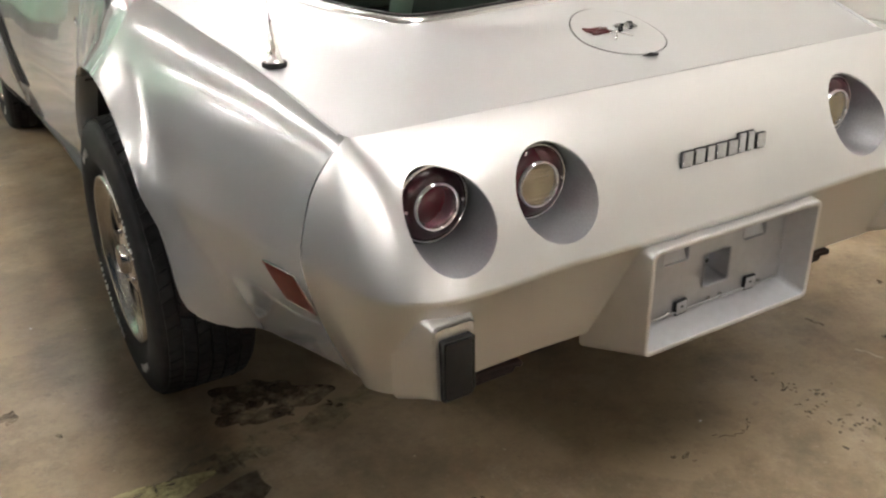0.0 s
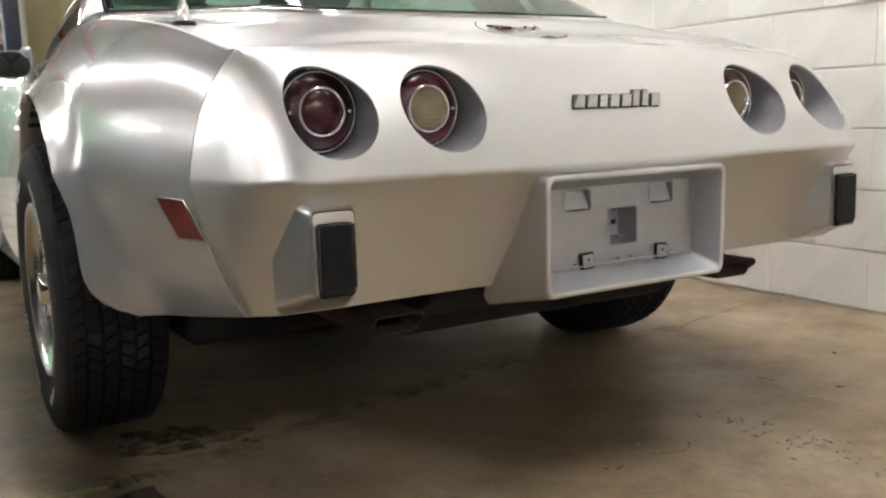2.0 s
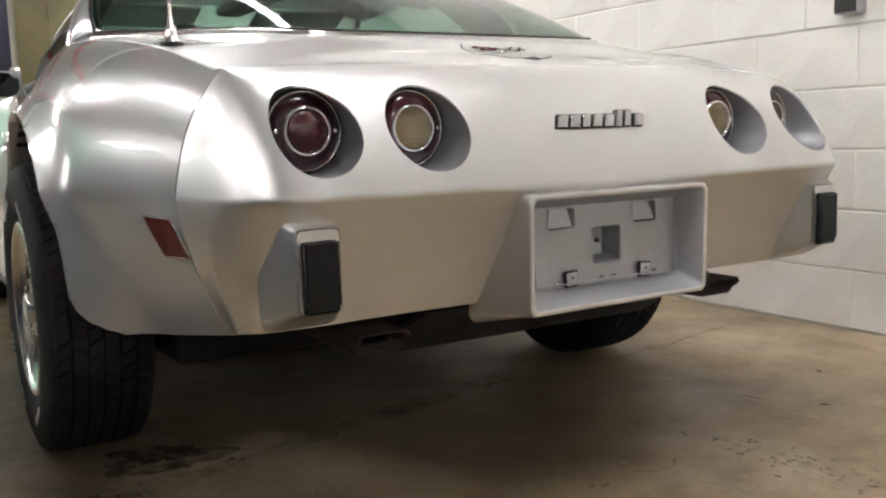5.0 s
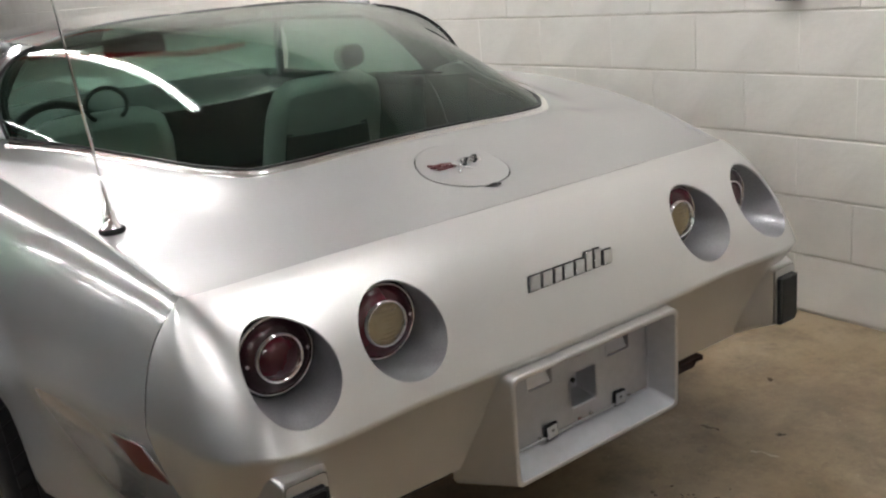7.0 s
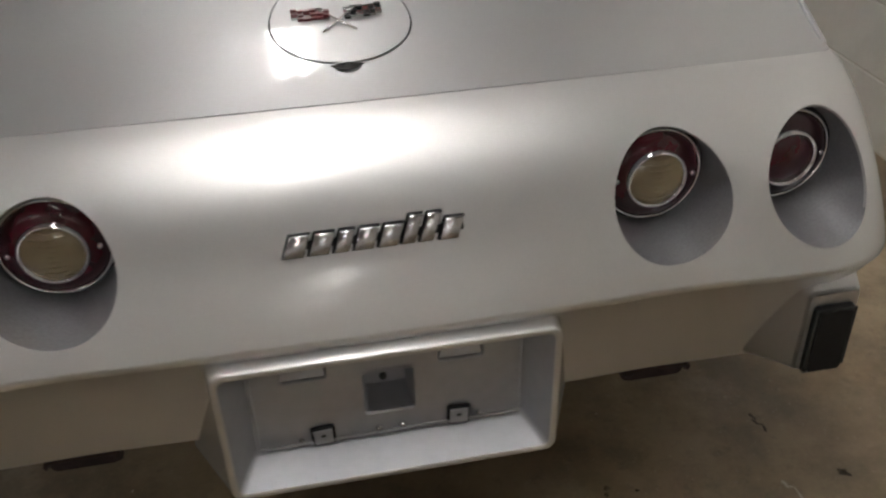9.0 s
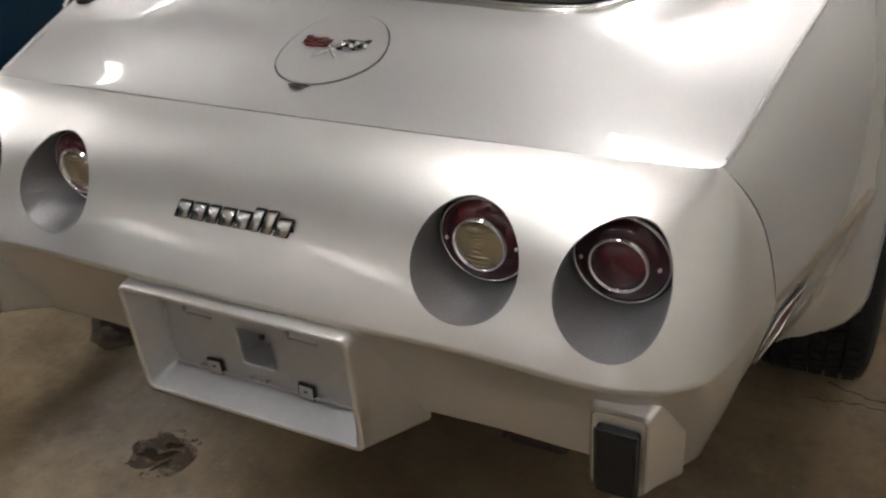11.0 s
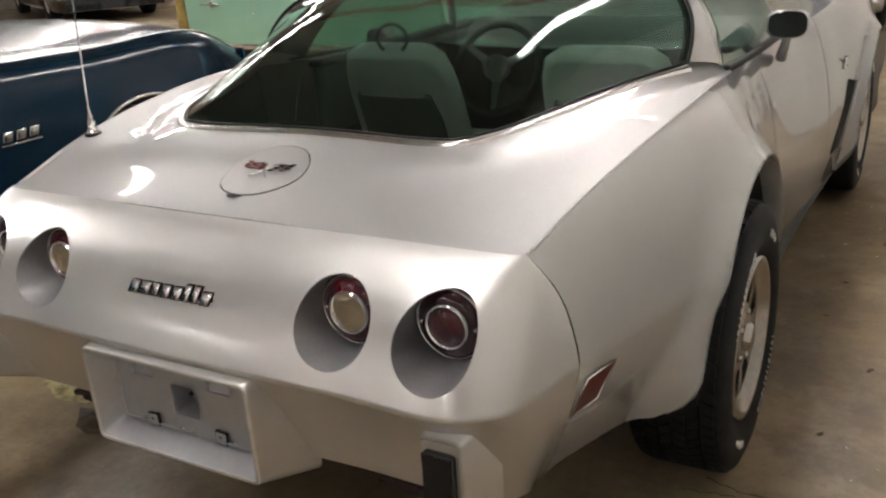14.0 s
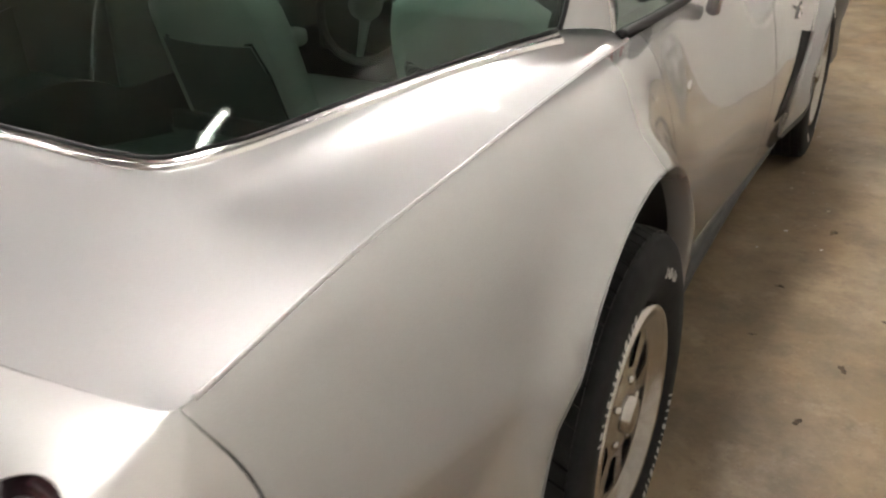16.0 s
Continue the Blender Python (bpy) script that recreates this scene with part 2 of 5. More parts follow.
def lathe(profile, axis="x", n=64, at=(0, 0, 0), bm=None, smooth=True):
    """Turns a profile of (along, radius) round an axis."""
    verts, faces = [], []
    k = len(profile)
    for i in range(n):
        a = 2 * math.pi * i / n
        c, s = math.cos(a), math.sin(a)
        for along, r in profile:
            p = {"x": (along, r * c, r * s), "y": (r * s, along, r * c), "z": (r * c, r * s, along)}[axis]
            verts.append(Vector(p) + Vector(at))
        j = (i + 1) % n
        faces += [(i * k + q, j * k + q, j * k + q + 1, i * k + q + 1) for q in range(k - 1)]
    return merge(bm, solid(verts, faces, smooth))


def tube(points, radius, n=10, bm=None, closed=False):
    """A round bar along points; radius may be a list."""
    pts = [Vector(p) for p in points]
    rs = radius if isinstance(radius, (list, tuple)) else [radius] * len(pts)
    verts, faces = [], []
    side = Vector((0.123, 0.456, 0.882))
    for i, p in enumerate(pts):
        a = pts[i - 1] if (i or closed) else p
        b = pts[(i + 1) % len(pts)] if (i + 1 < len(pts) or closed) else p
        d = (b - a).normalized()
        side = (side - d * side.dot(d)).normalized()
        up = d.cross(side)
        for q in range(n):
            w = 2 * math.pi * q / n
            verts.append(p + (side * math.cos(w) + up * math.sin(w)) * rs[i])
    rows = len(pts)
    for i in range(rows if closed else rows - 1):
        j = (i + 1) % rows
        faces += [(i * n + q, i * n + (q + 1) % n, j * n + (q + 1) % n, j * n + q) for q in range(n)]
    if not closed:
        faces += [tuple(range(n))[::-1], tuple((rows - 1) * n + q for q in range(n))]
    return merge(bm, solid(verts, faces, True))


def curve(ts, vs):
    """A smooth curve through values, flat where they turn."""
    ts, vs = np.array(ts, float), np.array(vs, float)
    flat = vs.ndim == 1
    vs = vs.reshape(len(ts), -1)
    h = np.diff(ts)[:, None]
    d = np.diff(vs, axis=0) / h
    m = np.zeros_like(vs)
    m[0], m[-1] = d[0], d[-1]
    w = h[1:] / (h[1:] + h[:-1])
    m[1:-1] = w * d[:-1] + (1 - w) * d[1:]

    def at(t):
        t = np.clip(np.asarray(t, float), ts[0], ts[-1])
        i = np.clip(np.searchsorted(ts, t, side="right") - 1, 0, len(ts) - 2)
        hh = (ts[i + 1] - ts[i])[..., None]
        u = (t - ts[i])[..., None] / hh
        a, b = 2 * u**3 - 3 * u**2 + 1, u**3 - 2 * u**2 + u
        c, e = -2 * u**3 + 3 * u**2, u**3 - u**2
        r = a * vs[i] + b * hh * m[i] + c * vs[i + 1] + e * hh * m[i + 1]
        return r[..., 0] if flat else r
    return at


from mathutils.geometry import delaunay_2d_cdt


def inside(pts, poly):
    pts, poly = np.asarray(pts), np.asarray(poly)
    hit = np.zeros(len(pts), bool)
    j = len(poly) - 1
    for i in range(len(poly)):
        (xi, yi), (xj, yj) = poly[i], poly[j]
        cross = ((yi > pts[:, 1]) != (yj > pts[:, 1])) & (pts[:, 0] < (xj - xi) * (pts[:, 1] - yi) / (yj - yi + 1e-12) + xi)
        hit ^= cross
        j = i
    return hit


def refine(poly, step, closed=True):
    out = []
    n = len(poly)
    for i in range(n if closed else n - 1):
        a, b = np.array(poly[i], float), np.array(poly[(i + 1) % n], float)
        k = max(1, int(round(np.linalg.norm(b - a) / step)))
        out += [tuple(a + (b - a) * q / k) for q in range(k)]
    if not closed:
        out.append(tuple(poly[-1]))
    return out


def sheet(outline, holes, step, place, lines=()):
    """A surface over a flat outline with holes, laid into space by place(u, v), which takes arrays."""
    loops = [refine(outline, step)] + [refine(h, step) for h in holes]
    verts, edges = [], []
    for loop in loops:
        k = len(verts)
        verts += loop
        edges += [(k + i, k + (i + 1) % len(loop)) for i in range(len(loop))]
    for line in lines:
        loop = refine(line, step, False)
        ok = inside(loop, loops[0])
        for h in loops[1:]:
            ok &= ~inside(loop, h)
        k = {}
        for i, p in enumerate(loop):
            if ok[i]:
                k[i] = len(verts)
                verts.append(p)
        edges += [(k[i], k[i + 1]) for i in range(len(loop) - 1) if i in k and i + 1 in k]
    lo, hi = np.min(loops[0], 0), np.max(loops[0], 0)
    gx, gy = np.meshgrid(np.arange(lo[0] + step / 2, hi[0], step), np.arange(lo[1] + step / 2, hi[1], step))
    grid = np.stack([gx.ravel(), gy.ravel()], 1)
    ok = inside(grid, loops[0])
    for h in loops[1:]:
        ok &= ~inside(grid, h)
    grid = grid[ok]
    edge_pts = np.array(verts)
    keep = np.ones(len(grid), bool)
    for i in range(0, len(grid), 500):
        d = np.linalg.norm(grid[i:i + 500, None] - edge_pts[None], axis=2).min(1)
        keep[i:i + 500] = d > 0.45 * step
    allv = [Vector(v) for v in verts] + [Vector(v) for v in grid[keep].tolist()]
    vs, _, fs, _, _, _ = delaunay_2d_cdt(allv, edges, [], 0, 1e-6)
    flat = np.array([tuple(v) for v in vs])
    tri = np.array([f for f in fs if len(f) == 3])
    mid = flat[tri].mean(1)
    ok = inside(mid, loops[0])
    for h in loops[1:]:
        ok &= ~inside(mid, h)
    tri = tri[ok]
    a, b, c = flat[tri[:, 0]], flat[tri[:, 1]], flat[tri[:, 2]]
    area = (b[:, 0] - a[:, 0]) * (c[:, 1] - a[:, 1]) - (b[:, 1] - a[:, 1]) * (c[:, 0] - a[:, 0])
    tri = tri[np.abs(area) > 1e-9]
    area = area[np.abs(area) > 1e-9]
    tri[area < 0] = tri[area < 0][:, ::-1]
    pos = place(flat[:, 0], flat[:, 1])
    used = np.unique(tri)
    again = {u: i for i, u in enumerate(used)}
    return solid(pos[used].tolist(), [[again[i] for i in t] for t in tri.tolist()], True)


def ring(cx, cy, r, n=48):
    return [(cx + r * math.cos(2 * math.pi * i / n), cy + r * math.sin(2 * math.pi * i / n)) for i in range(n)]


# ---- the garage ----
WALL_X, CEIL_Z = 1.625, 3.3
floor = part("floor", sheet([(-17, -18), (2.0, -18), (2.0, 35), (-17, 35)], [], 1.0, lambda u, v: np.stack([u, v, 0 * u], 1)), CONCRETE)
tagged(floor, "brown-grey stained concrete garage floor", "floor", kind="structure")
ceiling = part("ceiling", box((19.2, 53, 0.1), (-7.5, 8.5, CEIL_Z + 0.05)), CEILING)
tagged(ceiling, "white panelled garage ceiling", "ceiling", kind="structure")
# the south side is unseen, set white and near to bounce light onto the tail
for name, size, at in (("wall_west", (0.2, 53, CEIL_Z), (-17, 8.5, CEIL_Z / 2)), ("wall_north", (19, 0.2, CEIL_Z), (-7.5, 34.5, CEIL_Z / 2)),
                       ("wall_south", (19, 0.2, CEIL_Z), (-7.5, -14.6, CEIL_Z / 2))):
    tagged(part(name, box(size, at), BOUNCE_WALL if name == "wall_south" else PLAIN_WALL), "plain painted garage wall, the south one an unseen reflector", "wall", kind="structure")


def fluorescent(at):
    t = thing("fluorescent_light", "white twin-tube fluorescent ceiling light, lit", "ceiling light", pose(*at), "ceiling lights")
    part("housing", box((2.46, 0.12, 0.07), (0, 0, 0.0), bevel=0.01), FIXTURE, t)
    for q in (-1, 1):
        wing = solid([(-1.23, q * 0.058, -0.02), (1.23, q * 0.058, -0.02), (1.23, q * 0.15, -0.055), (-1.23, q * 0.15, -0.055)], [(0, 1, 2, 3)])
        part("reflector", wing, FIXTURE, t, thick=0.004)
        part("tube", tube([(-1.19, q * 0.052, -0.062), (1.19, q * 0.052, -0.062)], 0.019), TUBE, t, "glowing white tube")
        part("end_plate", box((0.02, 0.30, 0.07), (q * 1.222, 0, -0.025), bevel=0.004), FIXTURE, t)
    return t


lamp = fluorescent((-8.6, 15.0, CEIL_Z - 0.04))
ROWS = ((-0.03, (-0.25, 3.48, 7.3)), (0.28, (-11.8, -8.2)), (-4.3, (-11.0, -7.6, -0.2, 3.9, 7.5)), (-8.6, (-9.5, 3.4, 6.9, 10.5)), (-12.8, (-9.5, 3.4, 11.2)))
for x, places in ROWS:
    for y in places:
        copy_thing(lamp, pose(x, y, CEIL_Z - 0.04, 0, 0, 90))
for x, y in ((-2.6, 13.6), (-6.2, 23.5), (-3.2, 23.5), (-12.0, 23.5), (-3.2, 31.5), (-8.0, 31.5)):
    copy_thing(lamp, pose(x, y, CEIL_Z - 0.04))
for y in (-14.0, -10.4, -6.8, -3.2, 0.5, 4.0, 7.3, 10.8, 14.2, 19.0, 30.0):
    beam = thing("ceiling_beam", "red painted steel ceiling beam", "beam", pose(-7.7, y, CEIL_Z - 0.08), "ceiling beams", "structure")
    b = box((18.4, 0.14, 0.015), (0, 0, -0.075))
    box((18.4, 0.012, 0.148), (0, 0, 0.006), bm=b)
    part("flange", b, RED_STEEL, beam)

# ---- the silver coupe ----
coupe = thing("silver_coupe", "silver two-seat sports coupe with round tail lamps parked on concrete", "car")
STATIONS = (0, 0.35, 0.64, 0.72, 0.85, 1.05, 1.35, 1.70, 2.05, 2.45, 3.0, 3.45, 4.15, 4.75, 5.2)
SIDE = 0.65
REAR_SILL = ((0, 0.065, 0.405), (0.35, 0.065, 0.410), (0.64, 0.09, 0.405), (0.662, 0.13, 0.40))
REAR_CREASE = ((0, -0.032, 0.612), (0.35, -0.030, 0.616), (0.645, -0.014, 0.618), (0.686, 0.036, 0.617))
REAR_RIDGE = ((0, 0.145, 0.834), (0.35, 0.150, 0.833), (0.64, 0.177, 0.824), (0.647, 0.187, 0.823))
REAR_H0 = ((0, 0.035, 0.09), (0, 0.035, 0.09), (0, 0.035, 0.09), (-0.006, 0.03, 0.085))
REAR_H1 = ((0, -0.09, -0.022), (0, -0.09, -0.022), (0, -0.075, -0.02), (0.03, -0.03, -0.022))
SILL_X, SILL_Z = (0.652, 0.682, 0.755, 0.81, 0.775, 0.75, 0.75, 0.77, 0.80, 0.76, 0.66), (0.385, 0.355, 0.32, 0.25, 0.19, 0.18, 0.18, 0.18, 0.2, 0.22, 0.25)
CREASE_X = (0.722, 0.775, 0.838, 0.866, 0.825, 0.79, 0.79, 0.82, 0.872, 0.83, 0.70)
CREASE_Z = (0.619, 0.621, 0.617, 0.607, 0.55, 0.50, 0.50, 0.50, 0.56, 0.56, 0.50)
RIDGE_X = (0.650, 0.680, 0.716, 0.731, 0.71, 0.685, 0.69, 0.725, 0.765, 0.73, 0.58)
RIDGE_Z = (0.824, 0.876, 0.922, 0.944, 0.925, 0.895, 0.895, 0.915, 0.945, 0.85, 0.68)
H0_X, H0_Z = (-0.010, -0.016, -0.012, -0.004, -0.012, -0.01, -0.01, 0, 0.004, 0, 0), (0.08, 0.10, 0.13, 0.14, 0.15, 0.15, 0.15, 0.15, 0.14, 0.1, 0.06)
H1_X, H1_Z = (0.032, 0.045, 0.06, 0.07, 0.06, 0.03, 0.03, 0.05, 0.07, 0.06, 0.04), (-0.025, -0.025, -0.03, -0.03, -0.04, -0.07, -0.07, -0.05, -0.03, -0.03, -0.03)


def rail(rear, xs, zs, along=True):
    return curve(STATIONS, [*rear] + [(x, (s - SIDE) if along else 0, z) for x, z, s in zip(xs, zs, STATIONS[4:])])


sill_at, crease_at, ridge_at = rail(REAR_SILL, SILL_X, SILL_Z), rail(REAR_CREASE, CREASE_X, CREASE_Z), rail(REAR_RIDGE, RIDGE_X, RIDGE_Z)
h0_at, h1_at = rail(REAR_H0, H0_X, H0_Z, False), rail(REAR_H1, H1_X, H1_Z, False)
W = 0.22
ARCHES = ((1.02, 0.375, 0.415), (3.54, 0.36, 0.40))


def body(s, w):
    """The flank and tail: s runs round the car from the tail's middle, w from the sill (0) over the crease (W) to the ridge (2 W)."""
    s, v = np.asarray(s, float), np.asarray(w, float) / W
    a, side = np.abs(s), np.sign(s)
    lo, mid, top = sill_at(a), crease_at(a), ridge_at(a)
    p1, p2 = mid + h0_at(a), top + h1_at(a)
    q = np.clip(v, 0, 1)[..., None]
    low = lo + (mid - lo) * q
    k = 4 * q[..., 0] * (1 - q[..., 0]) * (0.3 + 0.7 * q[..., 0])
    flank = np.clip((a - 0.62) / 0.16, 0, 1)
    full = 4 * q[..., 0] * (1 - q[..., 0])
    swell = np.interp(a, (0.6, 0.8, 1.4, 2.2), (0.0, 0.013, 0.012, 0.008))
    low = low + np.stack([swell * full * flank, 0.014 * k * (1 - flank), 0 * a], -1)
    for cy, cz, r in ARCHES:
        d = np.hypot(low[..., 1] - cy, low[..., 2] - cz)
        near = np.exp(-(np.clip(d - r, 0, None) / 0.045)**2) * (a > 0.8)
        low[..., 0] += near * np.clip(mid[..., 0] - 0.012 - low[..., 0], 0, None)
    t = np.clip(v - 1, 0, 1)[..., None]
    high = (1 - t)**3 * mid + 3 * t * (1 - t)**2 * p1 + 3 * t * t * (1 - t) * p2 + t**3 * top
    p = np.where(v[..., None] <= 1, low, high)
    for cy, cz, r in ARCHES:
        d = np.hypot(p[..., 1] - cy, p[..., 2] - cz)
        p[..., 0] += 0.032 * np.exp(-((d - r) / 0.036)**2) * (a > 0.9)
    p[..., 0] *= np.where(side < 0, -1, 1)
    return p


def heights_to_w(s, z):
    """The w at which the flank reaches each height."""
    s, z = np.asarray(s, float), np.asarray(z, float)
    lo, hi = np.zeros_like(s), np.full_like(s, 2 * W)
    for _ in range(24):
        m = (lo + hi) / 2
        under = body(s, m)[..., 2] < z
        lo, hi = np.where(under, m, lo), np.where(under, hi, m)
    return (lo + hi) / 2


def height_to_w(s, z):
    return float(heights_to_w([s], [z])[0])


def seam_s(w):
    v = w / W
    return 0.868 - 0.07 * max(0.0, (v - 1.35) / 0.65)**2


LAMPS = ((-0.545, 0.720), (-0.361, 0.720), (0.361, 0.720), (0.545, 0.720))
BORE = 0.0715
seam_pts = [(seam_s(2 * W * i / 24), 2 * W * i / 24) for i in range(25)]
outline = [(-s, w) for s, w in seam_pts[::-1]] + seam_pts
turn56 = np.linspace(0, 2 * math.pi, 56, endpoint=False)
holes = [list(zip(x + BORE * np.cos(turn56), heights_to_w(x + BORE * np.cos(turn56), z + BORE * np.sin(turn56)))) for x, z in LAMPS]
plate_hole = [(-0.185, height_to_w(0.185, 0.415)), (0.185, height_to_w(0.185, 0.415)), (0.185, height_to_w(0.185, 0.595)), (-0.185, height_to_w(0.185, 0.595))]
crease_lines = [[(-0.86, W + d), (0.86, W + d)] for d in (-0.006, 0, 0.006)]
part("bumper_cover", sheet(outline, holes + [plate_hole], 0.016, body, crease_lines), FLEX_SILVER, coupe, "satin silver flexible rear bumper cover", thick=0.004)

for side in (-1, 1):
    # rear quarter, with the wheel opening cut out of its lower edge
    def lower(s0, s1, n=90):
        ss = np.linspace(s0, s1, n)
        ws = np.zeros(n)
        for cy, cz, r in ARCHES:
            y = ss - SIDE - cy
            ws = np.maximum(ws, np.where(np.abs(y) < r, heights_to_w(ss, cz + np.sqrt(np.clip(r * r - y * y, 0, None))), 0))
        soft = np.pad(ws, 3, mode="edge")
        ws = sum(soft[i:i + n] for i in range(7)) / 7
        return list(zip(ss, ws))
    door_a, door_b = 2.06, 3.30
    rear_edge = [(seam_s(w) + (0.004 if w > W else 0.0012), w) for _, w in seam_pts]
    for name, first, s0, s1, lab in (("quarter_panel", rear_edge, 0.868, door_a, ""), ("door", None, door_a + 0.005, door_b, ""),
                                     ("front_fender", None, door_b + 0.005, 5.15, "")):
        left = first or [(s0, 2 * W * i / 20) for i in range(21)]
        right = [(s1, 2 * W * i / 20) for i in range(21)]
        low = [p for p in lower(left[0][0] + 0.012, s1 - 0.012)]
        top = [(s, 2 * W) for s in np.linspace(left[-1][0], s1, 40)[1:-1]]
        loop = low + right + top[::-1] + left[::-1]
        if first is None and low[0][1] > 0.01:
            loop = low + right + top[::-1] + [p for p in left[::-1] if p[1] > low[0][1]]
        loop = [(side * s, w) for s, w in loop]
        if side < 0:
            loop = loop[::-1]
        line = [[(side * s0, W + d), (side * s1, W + d)] for d in (-0.012, 0, 0.012)]
        part(name, sheet(loop, [], 0.022, body, line), SILVER, coupe, lab, thick=0.005)
    for cy, cz, r in ARCHES:
        # rolled lip and dark well
        rim, faces = [], []
        span = np.linspace(cy - r + SIDE - 0.035, cy + r + SIDE + 0.035, 80)
        fine = np.linspace(span[0] - 0.1, span[-1] + 0.1, 90)
        reach = np.interp(span, fine, [w for _, w in lower(fine[0], fine[-1])])
        edge = body(span, reach)
        for q in edge:
            out = (q - np.array((0, cy, cz)))[1:] / math.hypot(q[1] - cy, q[2] - cz)
            for dx, k in ((0.002, 0.0), (-0.006, -0.006), (-0.05, -0.006)):
                rim.append((side * (q[0] + dx), q[1] + k * out[0], q[2] + k * out[1]))
        for i in range(79):
            for k in (0, 1):
                faces.append((3 * i + k, 3 * i + 3 + k, 3 * i + 4 + k, 3 * i + 1 + k))
        part("arch_lip", solid(rim, faces, True), SILVER, coupe, thick=0.002)
        well = lathe([(side * 0.84, r * 0.985), (side * 0.50, r * 0.985), (side * 0.50, 0.02)], "x", 48, (0, cy, cz))
        bmesh.ops.delete(well, geom=[v for v in well.verts if v.co.z < 0.36], context="VERTS")
        part("wheel_well", well, DARK, coupe)

# deck
centre_z = curve((0.1, 0.135, 0.2, 0.3, 0.4, 0.5, 0.6), (0.826, 0.834, 0.8485, 0.870, 0.892, 0.914, 0.935))
WIN_EDGE = ((0.0, 0.487), (0.15, 0.482), (0.30, 0.475), (0.372, 0.485), (0.415, 0.53), (0.488, 0.70), (0.562, 0.92), (0.652, 1.12))
win_x = curve([p[1] for p in WIN_EDGE[3:]], [p[0] for p in WIN_EDGE[3:]])
win_z = curve((0.48, 0.70, 0.92, 1.12, 1.35), (0.922, 0.943, 0.960, 0.977, 1.0))

STEP = 0.0095


def deck(x, y):
    a = np.abs(x)
    r = ridge_at(np.clip(y, 0.2, 4.5) + SIDE)
    xr, zr = r[..., 0], r[..., 2]
    def plain(yy):
        rr = ridge_at(np.clip(yy, 0.2, 4.5) + SIDE)
        zc = centre_z(yy)
        return zc + (rr[..., 2] - zc) * np.clip(a / rr[..., 0], 0, 1)**2.2
    rear = plain(y)
    xw, zw = win_x(y), win_z(y)
    u = np.clip((a - xw) / (xr - xw), 0, 1)
    fore = zw + (zr - zw) * u - STEP * (0.5 + 0.5 * np.tanh((u - 0.31) / 0.09)) * (1 - np.clip((u - 0.42) / 0.58, 0, 1)**2)
    k = np.clip((y - 0.30) / 0.24, 0, 1)
    k = k * k * (3 - 2 * k)
    z = rear * (1 - k) + fore * k
    edge = ridge_at(np.clip(a, 0, 0.64))
    z = z + (edge[..., 2] - plain(edge[..., 1]) - 0.001) * np.exp(-np.clip(y - edge[..., 1], 0, 1) / 0.04)
    return np.stack([x, y, z], -1)


def deck_edge(s):
    p = ridge_at(np.array([abs(s)]))[0]
    return (math.copysign(p[0], s) if s else 0.0, p[1] + 0.003)


rear_pts = [deck_edge(s) for s in np.linspace(-0.79, 0.79, 60)]
side_pts = [deck_edge(s) for s in np.linspace(0.83, 1.98, 40)]
win_pts = [(0.655, 1.16)] + [p for p in WIN_EDGE[::-1]]
loop = rear_pts + side_pts + [(0.69, 1.335)] + win_pts + [(-x, y) for x, y in win_pts[::-1][1:]] + [(-0.69, 1.335)] + [(-x, y) for x, y in side_pts[::-1]]
LID = (0.003, 0.316, 0.095)
part("rear_deck", sheet(loop, [ring(*LID, 64)], 0.02, deck), DULLED_SILVER, coupe, "sun-dulled silver rear deck", thick=0.005)
lid = part("fuel_door", sheet(ring(LID[0], LID[1], LID[2] - 0.0025, 64), [], 0.015, lambda u, v: deck(u, v) + (0, 0, 0.001)), DULLED_SILVER, coupe, "round silver fuel door", thick=0.004)
part("fuel_door_recess", sheet(ring(LID[0], LID[1], LID[2] + 0.008, 48), [], 0.03, lambda u, v: deck(u, v) - (0, 0, 0.012)), DARK, coupe)

for side in (-1, 1):
    line = ridge_at(np.linspace(0.86, 1.97, 60)) * (side, 1, 1) + (-side * 0.001, 0, -0.0028)
    part("ridge_bead", tube(line.tolist(), 0.0042, 8), DULLED_SILVER, coupe)


def face_y(x, z):
    """How far back the tail's face lies at a place across and a height."""
    x, z = np.asarray(x, float), np.asarray(z, float)
    return body(x, heights_to_w(x, z))[..., 1]


def disc_y(x, y, z, profile, n=48):
    """A turned piece that looks backwards (-y) with its middle at x, y, z; profile of (out, radius)."""
    return lathe([(-o, r) for o, r in profile], "y", n, (x, y, z))


